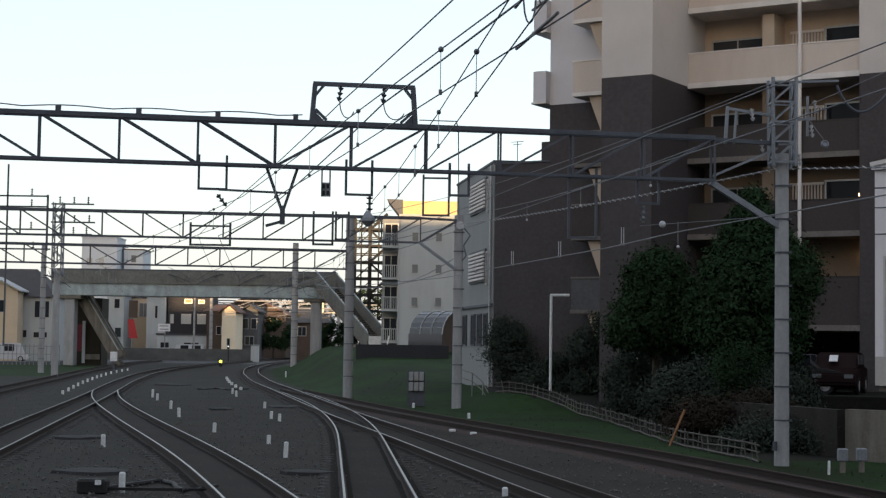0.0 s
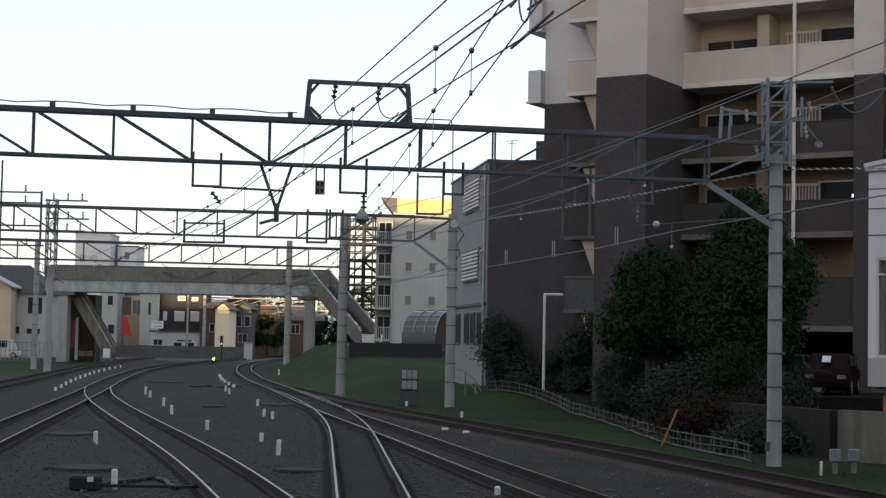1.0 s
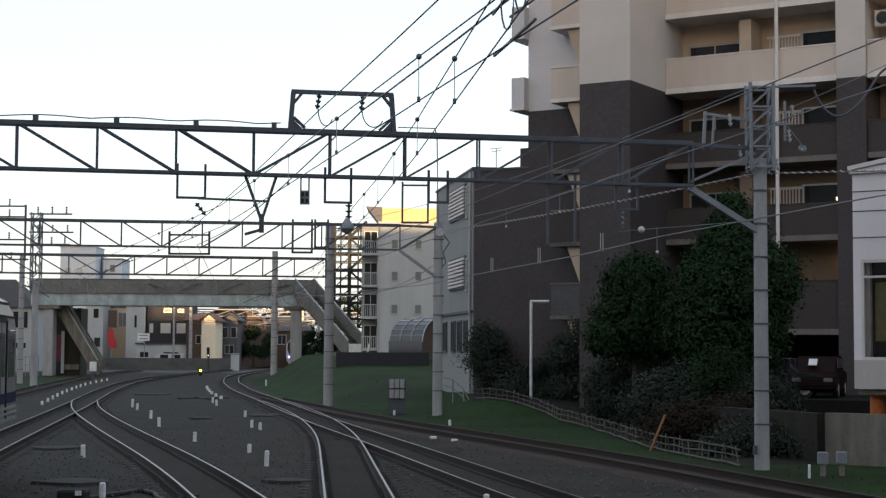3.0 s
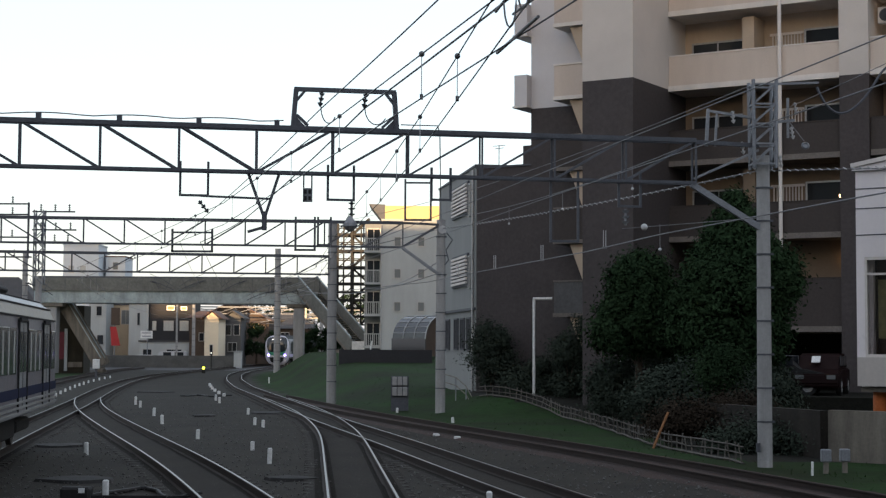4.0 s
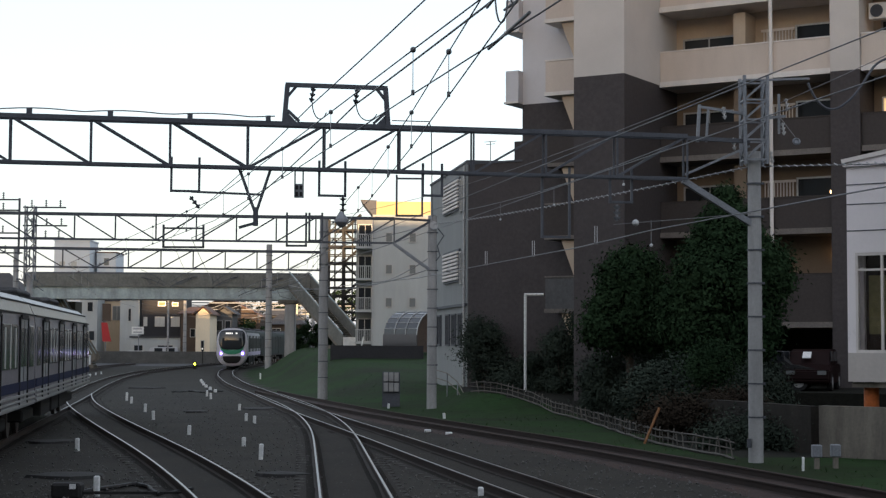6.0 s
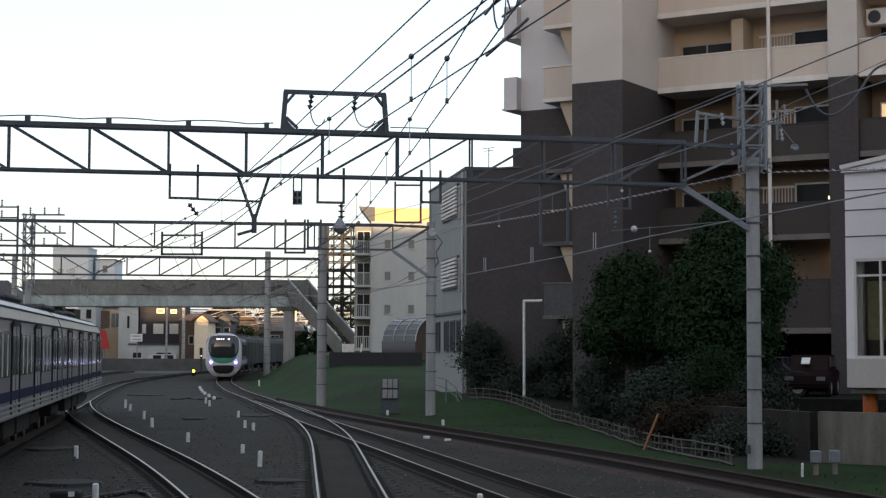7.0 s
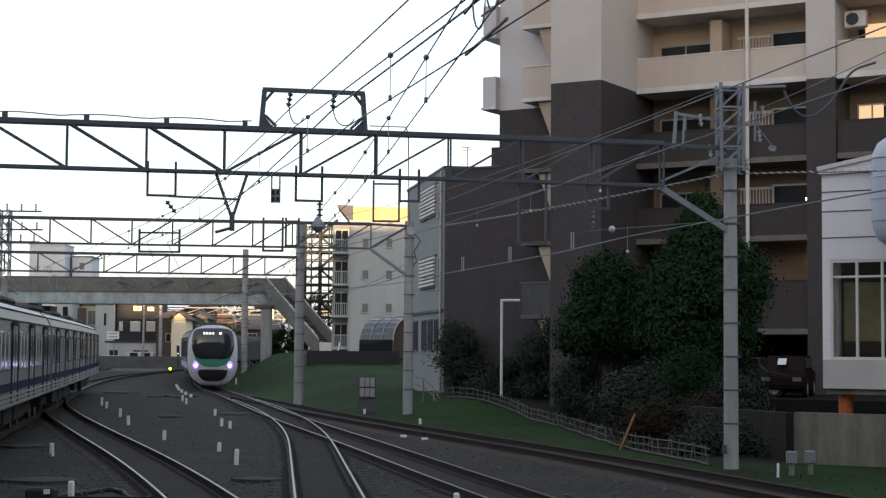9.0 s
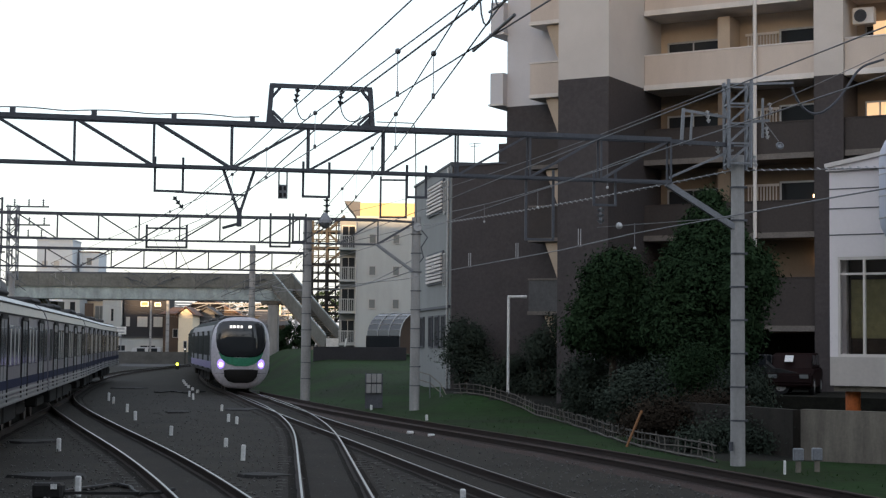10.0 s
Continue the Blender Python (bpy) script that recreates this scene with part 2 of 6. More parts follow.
def part(name, bm, material, parent=None, label="", smooth=False):
    ob = new(name, finish(name, bm, material, smooth))
    if parent is not None:
        ob.parent = parent
    if label:
        ob["label"] = label
    return ob


def thing(name, m, label, category, group="", kind=""):
    ob = new(name)
    ob.empty_display_size = 0.2
    ob.matrix_basis = m
    return tagged(ob, label, category, group, kind)


def box(bm, c, s, m=None, bevel=0.0):
    """A box with centre c and size s, in the frame m."""
    r = bmesh.ops.create_cube(bm, size=1.0)
    mm = Matrix.Translation(c) @ Matrix.Diagonal((*s, 1))
    bmesh.ops.transform(bm, matrix=(m @ mm) if m else mm, verts=r["verts"])
    if bevel:
        ed = list({e for v in r["verts"] for e in v.link_edges})
        bmesh.ops.bevel(bm, geom=ed, offset=bevel, segments=1, affect="EDGES")
    return bm


def B(c, s, bevel=0.0):
    return box(bmesh.new(), c, s, None, bevel)


def bar(bm, p, q, w, h=None):
    """A rectangular bar from p to q."""
    p, q = Vector(p), Vector(q)
    d = q - p
    up = "Z" if abs(d.normalized().z) < 0.98 else "Y"
    m = Matrix.Translation((p + q) / 2) @ d.to_track_quat("X", up).to_matrix().to_4x4()
    return box(bm, (0, 0, 0), (d.length, w, h or w), m)


def tube(bm, p, q, r, r2=None, n=10):
    p, q = Vector(p), Vector(q)
    d = q - p
    m = Matrix.Translation((p + q) / 2) @ d.to_track_quat("Z", "Y").to_matrix().to_4x4()
    k = bmesh.ops.create_cone(bm, cap_ends=True, segments=n, radius1=r, radius2=r if r2 is None else r2, depth=d.length)
    bmesh.ops.transform(bm, matrix=m, verts=k["verts"])
    return bm


def tubes(bm, pts, r, n=5):
    """A bent wire through the points."""
    rings = []
    for i, p in enumerate(pts):
        d = (Vector(pts[min(i + 1, len(pts) - 1)]) - Vector(pts[max(i - 1, 0)])).normalized()
        a = d.cross(Vector((0, 0, 1)))
        a = a.normalized() if a.length > 1e-4 else Vector((1, 0, 0))
        b = d.cross(a)
        rings.append([bm.verts.new(Vector(p) + (a * math.cos(k * math.tau / n) + b * math.sin(k * math.tau / n)) * r) for k in range(n)])
    for u, v in zip(rings, rings[1:]):
        for k in range(n):
            bm.faces.new((u[k], u[(k + 1) % n], v[(k + 1) % n], v[k]))
    return bm


def lathe(bm, prof, m=None, n=14):
    """A turned body from (radius, z) pairs."""
    rings = [[bm.verts.new((r * math.cos(k * math.tau / n), r * math.sin(k * math.tau / n), z)) for k in range(n)] for r, z in prof]
    for u, v in zip(rings, rings[1:]):
        for k in range(n):
            bm.faces.new((u[k], u[(k + 1) % n], v[(k + 1) % n], v[k]))
    bm.faces.new(rings[0][::-1])
    bm.faces.new(rings[-1])
    if m:
        bmesh.ops.transform(bm, matrix=m, verts=[v for r in rings for v in r])
    return bm


def prism(bm, poly, y0, y1):
    """A polygon in x and z, drawn out from y0 to y1."""
    a = [bm.verts.new((x, y0, z)) for x, z in poly]
    b = [bm.verts.new((x, y1, z)) for x, z in poly]
    bm.faces.new(a)
    bm.faces.new(b[::-1])
    for i in range(len(poly)):
        j = (i + 1) % len(poly)
        bm.faces.new((a[i], b[i], b[j], a[j]))
    return bm


def smoothstep(a, b, x):
    x = min(1.0, max(0.0, (x - a) / (b - a)))
    return x * x * (3 - 2 * x)


class Line:
    """A smooth line in plan through (y, x) knots, read by y or by length along it."""
    def __init__(self, knots):
        ys, xs = [k[0] for k in knots], [k[1] for k in knots]
        self.y = np.arange(ys[0], ys[-1] + 0.01, 0.5)
        x = np.interp(self.y, ys, xs)
        pad = 24
        kern = np.hanning(2 * pad + 1)
        lo = x[0] + (x[1] - x[0]) * np.arange(-pad, 0)
        hi = x[-1] + (x[-1] - x[-2]) * np.arange(1, pad + 1)
        self.x = np.convolve(np.concatenate([lo, x, hi]), kern / kern.sum(), "valid")
        self.s = np.concatenate([[0], np.cumsum(np.hypot(np.diff(self.x), np.diff(self.y)))])
    def at(self, y):
        return float(np.interp(y, self.y, self.x))
    def heading(self, y):
        d = self.at(y + 0.7) - self.at(y - 0.7)
        return math.atan2(1.4, d)
    def s_of(self, y):
        return float(np.interp(y, self.y, self.s))
    def point(self, s):
        return float(np.interp(s, self.s, self.x)), float(np.interp(s, self.s, self.y))


# ---------- plan: the lines of the tracks (y, x) ----------
LINE_L = Line([(-160, 10), (-60, 0.5), (0, -5.6), (35, -10.1), (43, -11.25), (57, -13.15), (70, -14.95), (91, -18.1), (113, -20.9), (134, -22.6), (160, -22.9), (200, -22.6), (330, -15), (520, 6)])
LINE_T = Line([(12, -0.3), (18, -1.15), (25, -2.72), (35, -5.25), (46, -8.45), (61, -12.6), (70, -14.75), (76, -15.9)])
LINE_C = Line([(-60, 4.0), (0, 0.75), (12, 0.0), (25, -0.9), (35.5, -1.65), (47, -2.45), (60, -4.1), (68, -5.5), (76, -7.0)])
LINE_R = Line([(-60, 18.5), (0, 7.5), (27, 2.05), (34.1, 0.66), (43.7, -1.1), (51.4, -2.75), (66, -5.4), (81.5, -8.1), (94, -10.5), (118, -14.05), (139, -16.45), (160, -17.75), (180, -18.0), (203, -17.4), (330, -5), (520, 18)])
LINE_S = Line([(-20, 19), (10, 11.8), (27.4, 7.05), (33.8, 5.6), (43.3, 2.85), (48.7, 1.0), (56, -1.2), (64.6, -3.55), (76, -6.3), (84, -8.3)])
LINE_K = Line([(-20, -6.5), (20, -12), (70, -20.0), (88, -22.3), (126, -27.4), (160, -31), (200, -33)])
RAIL = 0.20


def ground_z(x, y):
    """Flat bed under the tracks, a grass bank that rises towards the footbridge."""
    edge = LINE_S.at(y) + 1.5 if y < 78 else LINE_R.at(y) + 2.0
    d = x - edge
    up = smoothstep(58, 118, y) * (1 - smoothstep(170, 190, y)) * 2.1
    knoll = 0.55 * smoothstep(59, 66, y) * (1 - smoothstep(74, 82, y)) * smoothstep(0.8, 2.6, x) * (1 - smoothstep(12, 16, x))
    return up * smoothstep(0.3, 4.8, d) * (1 - smoothstep(24, 34, d)) + knoll


def is_grass(x, y):
    edge = LINE_S.at(y) + 1.3 if y < 78 else LINE_R.at(y) + 1.6
    if x > edge and y < 168:
        fence = float(np.interp(y, [20, 36.8, 40.4, 43, 55, 59, 62.5, 65.6, 68, 84, 140], [9.6, 7.3, 6.55, 6.2, 5.7, 5.35, 4.6, 2.7, 1.5, 1.5, 3.5]))
        return 1 if x < fence + 0.4 or y < 38 else 2
    if 108 < y < 150 and x < LINE_K.at(y) - 1.5:
        return 1
    return 3 if y > 172 else 0


def build_ground():
    bm = bmesh.new()
    ys = list(np.arange(-40, 30, 5.0)) + list(np.arange(30, 190, 1.25)) + list(np.arange(190, 340, 10.0)) + [400, 600, 1000, 2000, 4000]
    xs = [-4000, -1500, -600, -300, -150, -90] + list(np.arange(-60, -30, 3.0)) + list(np.arange(-30, 16, 0.8)) + list(np.arange(16, 40, 4.0)) + [60, 120, 300, 800, 1800, 4000]
    grid = [[bm.verts.new((x, y, ground_z(x, y) + (0.03 * noise.noise((x * 0.9, y * 0.9, 0)) if abs(x) < 40 and y < 200 else 0))) for x in xs] for y in ys]
    for j in range(len(ys) - 1):
        for i in range(len(xs) - 1):
            f = bm.faces.new((grid[j][i], grid[j][i + 1], grid[j + 1][i + 1], grid[j + 1][i]))
            f.material_index = is_grass((xs[i] + xs[i + 1]) / 2, (ys[j] + ys[j + 1]) / 2)
            f.smooth = True
    ob = part("ground", bm, ["ballast", "grass", "earth", "asphalt"])
    tagged(ob, "dark grey stone ballast yard with green grass bank beside tracks", "ground", kind="structure")


build_ground()


def track(line, y0, y1, label, head, ties, rust=False):
    """Two rails of real section on sleepers, along the line."""
    t = thing("railway_track", Matrix(), label, "railway track", "tracks", "structure")
    pts = np.arange(y0, y1 + 0.1, 1.5)
    for side in (-1, 1):
        bm, rows = bmesh.new(), []
        prof = [(-0.07, -0.17), (0.07, -0.17), (0.07, -0.155), (0.012, -0.14), (0.012, -0.04), (0.035, -0.03), (0.033, -0.006), (0.020, 0.0), (-0.020, 0.0), (-0.033, -0.006), (-0.035, -0.03), (-0.012, -0.04), (-0.012, -0.14), (-0.07, -0.155)]
        for y in pts:
            a = line.heading(y)
            nx, ny = math.sin(a), -math.cos(a)
            c = (line.at(y) + nx * side * 0.565, y + ny * side * 0.565)
            rows.append([bm.verts.new((c[0] + nx * u, c[1] + ny * u, RAIL + v)) for u, v in prof])
        for r, q in zip(rows, rows[1:]):
            for k in range(14):
                f = bm.faces.new((r[k], r[(k + 1) % 14], q[(k + 1) % 14], q[k]))
                f.material_index = 1 if k == 7 else 0
        part("rail", bm, ["rail", head], t, "steel rail with rusty web")
    # stained ballast between and beside the rails; dark bands carry dust and rail shadow
    bm, rows = bmesh.new(), []
    for y in pts:
        a = line.heading(y)
        nx, ny = math.sin(a), -math.cos(a)
        rows.append([bm.verts.new((line.at(y) + nx * u, y + ny * u, z + 0.02 * noise.noise((u * 2, y, 1)))) for u, z in ((-1.2, -0.03), (-0.86, 0.035), (-0.78, 0.04), (-0.40, 0.045), (0.40, 0.045), (0.78, 0.04), (0.86, 0.035), (1.2, -0.03))])
    for r, q in zip(rows, rows[1:]):
        for k in range(7):
            f = bm.faces.new((r[k], r[k + 1], q[k + 1], q[k]))
            f.material_index = 1 if k in (2, 4) else 0
    part("track_bed", bm, ["rust", "rust"] if rust else ["stained", "railside"], t, "ballast bed stained and shade-darkened along the rails", smooth=True)
    me = None
    for y in np.arange(y0, min(y1, ties), 0.68):
        if me is None:
            me = finish("sleeper", box(bmesh.new(), (0, 0, 0), (0.20, 2.0, 0.12), None, 0.02), "rust" if rust else "sleeper")
        o = new("sleeper", me)
        o.parent = t
        o.matrix_basis = Matrix.Translation((line.at(y), y, -0.025)) @ Matrix.Rotation(line.heading(y) + random.uniform(-0.02, 0.02), 4, "Z")
    return t


track(LINE_C, -35, 76, "shiny worn rails of a running track on dark ballast", "rail_head", 60)
track(LINE_R, -35, 260, "shiny worn rails of a curving main track on dark ballast", "rail_head", 110)
track(LINE_T, 13, 76, "crossover track with worn rails on dark ballast", "rail_head", 75)
track(LINE_L, -35, 260, "curving main track with worn rails on dark ballast", "rail_side", 100)
track(LINE_S, -18, 82, "disused siding track with dark rusty rails", "rail_dull", 0, True)
track(LINE_K, -18, 180, "old siding track with dull rails beside the yard", "rail_dull", 90)


# ---------- buildings ----------
def window(parent, u, v, z, w, h, pane="glass", mull=1, frame_mat="frame", name="window", face=-1):
    """A framed window in the plane v, looking towards -v (face -1) or +v: frame bars proud of a recessed pane."""
    bm = bmesh.new()
    t, d = 0.07, 0.08
    loops = []
    for k, y in ((0.0, v), (0.0, v + face * d), (t, v + face * d), (t, v)):
        loops.append([bm.verts.new(p) for p in ((u - w / 2 + k, y, z + k), (u + w / 2 - k, y, z + k), (u + w / 2 - k, y, z + h - k), (u - w / 2 + k, y, z + h - k))])
    for k in range(4):
        for q in range(4):
            bm.faces.new((loops[k][q], loops[k][(q + 1) % 4], loops[(k + 1) % 4][(q + 1) % 4], loops[(k + 1) % 4][q]))
    f = part(name, bm, frame_mat, parent)
    for k in range(mull):
        part("mullion", B((u - w / 2 + w * (k + 1) / (mull + 1), v + face * d * 0.45, z + h / 2), (0.05, d * 0.8, h - 2 * t)), frame_mat, f)
    part("pane", box(bmesh.new(), (u, v + face * 0.02, z + h / 2), (w - 2 * t, 0.03, h - 2 * t)), pane, f)
    return f


def apartment():
    m = Matrix.Translation((9.95, 65, 0)) @ Matrix.Rotation(math.atan2(-0.53, 0.85), 4, "Z")
    a = thing("apartment_building", m, "tall apartment building, cream tiles above and dark brown below, with balconies", "apartment building")
    TOP, SPLIT = 23.0, 13.25
    for z0, z1, k in ((0, SPLIT, "brown"), (SPLIT, TOP, "cream")):
        part("stair_tower_wall", B((-1.1, 0.5, (z0 + z1) / 2), (2.2, 8.0, z1 - z0)), k, a)
    for z0, z1, k in ((0, 12.95, "brown"), (12.95, TOP, "wing")):
        part("wing_wall", B((-4.35, 3.2, (z0 + z1) / 2), (4.3, 6.0, z1 - z0)), k, a)
    part("low_wing_wall", B((-7.9, 3.4, 5.25), (2.7, 6.2, 10.5)), "brown", a)
    part("low_wing_coping", B((-7.9, 3.4, 10.54), (2.8, 6.3, 0.08)), "darksteel", a)
    part("low_wing_step", B((-6.75, 3.4, 10.95), (0.5, 6.0, 0.9)), "brown", a)
    # balcony floors of the wing, with slanting brackets
    for i, z in enumerate((4.0, 7.05, 10.1, 13.1, 16.2, 19.3)):
        k = "balcony" if z > 12 else "greybalcony" if z < 5 else "balcony_dark"
        b = part("balcony", B((-3.48, -1.0, z + 0.72), (2.5, 0.12, 1.3)), k, a)
        part("balcony_side", B((-4.67, -0.37, z + 0.72), (0.12, 1.14, 1.3)), k, b)
        part("slab", B((-3.48, -0.4, z), (2.6, 1.35, 0.16)), "slab" if z > 12 else "slab_low", b)
        part("coping", B((-3.48, -1.0, z + 1.41), (2.56, 0.18, 0.07)), "slab" if z > 12 else "slab_low", b)
        bm = prism(bmesh.new(), [(-2.25, z - 0.1), (-4.1, z - 0.1), (-3.45, z - 1.75), (-2.25, z - 1.75)], -0.85, -0.7)
        part("bracket", bm, "interior", b, "tan slanting wall bracket")
        if z > 12:
            s = part("side_balcony", B((-6.8, 0.75, z + 0.62), (0.62, 1.9, 1.35)), "wing", a)
            part("slab", B((-6.82, 0.75, z - 0.09), (0.72, 2.0, 0.08)), "slab", s)
    # main front: recessed wall, piers, slabs and balcony fronts
    part("recess_wall", B((10.1, 1.95, 18.1), (20.2, 0.3, 9.8)), "interior", a)
    part("recess_wall", B((10.1, 1.95, 8.2), (20.2, 0.3, 9.9)), "recess_low", a)
    part("rear_wall", B((10, 7.0, 13.2), (20.4, 9.8, 19.6)), "brown", a)
    part("garage_side_wall", B((-0.15, 6.9, 1.7), (0.3, 5.0, 3.4)), "brown", a)
    part("garage_wall", B((10, 9.5, 1.7), (20.4, 0.3, 3.4)), "balcony_dark", a)
    for u, w in ((7.75, 1.15), (14.6, 1.15)):
        part("pier", B((u, 0.85, 6.6), (w, 2.0, 13.2)), "brown", a)
        part("pier", B((u, 0.85, 18.1), (w, 2.0, 9.8)), "cream", a)
    for i, z in enumerate((3.35, 7.0, 10.1, 13.2, 16.3, 19.4)):
        k = "balcony" if z > 12 else "balcony_dark"
        for u0, u1 in ((0.02, 7.15), (8.35, 14.0)):
            uc, w = (u0 + u1) / 2, u1 - u0
            h = 1.85 if i == 0 else 1.22
            b = part("balcony", B((uc, 0.06, z + 0.16 + h / 2), (w, 0.12, h)), k, a)
            part("balcony_slab", B((uc, 0.88, z + 0.06), (w, 1.9, 0.22)), "slab" if z > 12 else "slab_low", b)
            part("coping", B((uc, 0.06, z + 0.19 + h), (w + 0.02, 0.16, 0.05)), "slab" if z > 12 else "balcony_dark", b)
            # a window row and a lattice at the back of each balcony
            if i:
                window(a, u0 + 1.45, 1.80, z + 0.25, 2.3, 1.95, mull=1)
                window(a, u0 + 5.9, 1.80, z + 0.25, 1.5, 2.1, mull=0)
                bm = bmesh.new()
                for q in range(10):
                    box(bm, (u0 + 3.85 + q * 0.13, 1.7, z + 1.78), (0.045, 0.04, 0.85))
                box(bm, (u0 + 4.43, 1.7, z + 2.22), (1.4, 0.06, 0.10))
                box(bm, (u0 + 4.43, 1.7, z + 1.34), (1.4, 0.06, 0.10))
                part("window_grille", bm, "slab", a)
                part("partition", B((u0 + 3.2, 1.2, z + 1.5), (0.5, 1.2, 2.7)), "interior" if z > 12 else "recess_low", a)
    part("downpipe", tube(bmesh.new(), (4.78, -0.12, 3.6), (4.78, -0.12, 22), 0.075), "slab", a)
    part("roof_slab", B((5, 4, 23.1), (24, 10, 0.3)), "slab", a)
    for u, z in ((8.9, 15.55), (8.9, 18.65)):
        o = part("air_conditioner", B((u, 0.75, z), (0.85, 0.32, 0.65), 0.03), "slab", a)
        part("fan_ring", lathe(bmesh.new(), [(0.25, 0), (0.25, 0.03), (0.19, 0.03), (0.19, 0.0)], Matrix.Translation((u - 0.1, 0.58, z)) @ Matrix.Rotation(radians(90), 4, "X")), "darksteel", o)
    part("glow_window", B((9.2, 1.72, 12.0), (0.95, 0.05, 0.6)), "litpane", a, "warm glowing window behind the balcony")
    part("lit_window_bar", B((9.25, 1.68, 12.0), (0.06, 0.06, 0.62)), "slab", a)
    part("lit_window_bar", B((9.2, 1.68, 12.32), (1.05, 0.06, 0.06)), "slab", a)
    # this upper glow stands in for the sun reflected in the glass
    part("glow_window", B((9.6, 1.72, 15.2), (1.2, 0.05, 0.6)), "litpane", a, "warm glowing window behind the balcony")
    # small lamps that burn on the landings
    for u, z in ((6.65, 8.7), (6.75, 6.2)):
        part("landing_lamp", B((u, 1.6, z), (0.1, 0.1, 0.12)), "roomlight", a)
    part("parking_slab", B((9.0, 1.2, 0.5), (17.0, 16.0, 1.0)), "earth", a)
    for u in (0.6, 4.0, 7.75, 11, 14.6):
        part("ground_column", B((u, 1.2, 1.7), (0.6, 0.6, 3.4)), "brown", a)
    return a


apartment()


def roof_aerial():
    a = thing("roof_aerial", Matrix.Translation((3.29, 71.51, 10.58)), "thin television aerial standing on the low roof", "aerial")
    part("mast", tube(bmesh.new(), (0, 0, -0.02), (0, 0, 1.15), 0.02, n=6), "darksteel", a)
    for z, w in ((1.1, 0.28), (0.98, 0.2), (0.12, 0.3)):
        part("element", tube(bmesh.new(), (-w, 0, z), (w, 0, z + 0.05), 0.014, n=5), "darksteel", a)


roof_aerial()


def grey_block():
    a = thing("office_block", Matrix(), "grey rendered block with louvred windows beside the brown apartments", "building")
    p, q = Vector((2.25, 71.0)), Vector((0.7, 82.0))
    d = (q - p).normalized()
    m = Matrix.Translation((p.x, p.y, 0)) @ Matrix.Rotation(math.atan2(d.y, d.x), 4, "Z")
    a.matrix_basis = m
    L = (q - p).length
    part("wall", B((L / 2, -4.0, 5.35), (L, 8.0, 10.7)), "grey", a)
    part("coping", B((L / 2, -4.0, 10.75), (L + 0.1, 8.1, 0.1)), "darksteel", a)
    for z in (5.6, 8.9):
        bm = bmesh.new()
        for k in range(8):
            box(bm, (4.0, 0.12, z + k * 0.17), (4.3, 0.10, 0.10))
        f = part("louvre_window", bm, "slab", a, "white slatted louvres")
        part("louvre_frame", B((4.0, 0.05, z + 0.6), (4.5, 0.09, 1.5)), "darksteel", f)
        window(a, 1.5, 0.0, z - 0.3, 0.5, 1.5, "glass_lit", 0, face=1)
    for x in (1.6, 3.4, 5.2, 7.8):
        window(a, x, 0.0, 2.5, 1.1, 1.5, "darkwall", 1, "darksteel", face=1)
    part("string_course", B((L / 2, 0.05, 4.35), (L, 0.1, 0.12)), "darksteel", a)
    part("pipe", tube(bmesh.new(), (0.4, 0.08, 0), (0.4, 0.08, 10.6), 0.06), "frame", a)


grey_block()


def white_block():
    a = thing("apartment_block", Matrix.Translation((-3.7, 135, 0)), "pale grey rendered flats with white balcony rails and ochre roof room", "apartment building")
    part("wall", B((5.0, 6, 6.6), (10.0, 12, 13.2)), "white", a)
    part("balcony_bay_wall", B((-0.75, 7.2, 6.6), (1.5, 9.6, 13.2)), "grey", a)
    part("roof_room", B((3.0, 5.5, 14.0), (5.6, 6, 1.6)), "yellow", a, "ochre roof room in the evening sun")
    bm = prism(bmesh.new(), [(0.2, 13.2), (0.2, 14.9), (-1.2, 14.95)], 2.5, 8.5)
    part("roof_fin", bm, "darksteel", a)
    part("parapet", B((5.0, 0.05, 13.3), (10.1, 0.2, 0.3)), "white", a)
    for z in (5.6, 8.4, 11.1):
        for x in (1.35, 3.35):
            window(a, x, 0.0, z, 0.62, 0.85, "glass_lit", 0)
    for z in (2.6, 5.3, 8.0, 10.7):
        b = part("balcony_slab", B((-0.75, 1.4, z), (1.5, 2.0, 0.18)), "white", a)
        for k in range(9):
            part("railing_bar", B((-1.42 + k * 0.17, 0.45, z + 0.6), (0.05, 0.04, 1.05)), "white", b)
        part("handrail", B((-0.75, 0.45, z + 1.12), (1.5, 0.06, 0.07)), "white", b)
        window(a, -0.75, 2.4, z + 0.1, 1.2, 2.0, "glass", 1)
    part("drainpipe", tube(bmesh.new(), (-0.02, -0.08, 0), (-0.02, -0.08, 13), 0.06), "frame", a)


white_block()


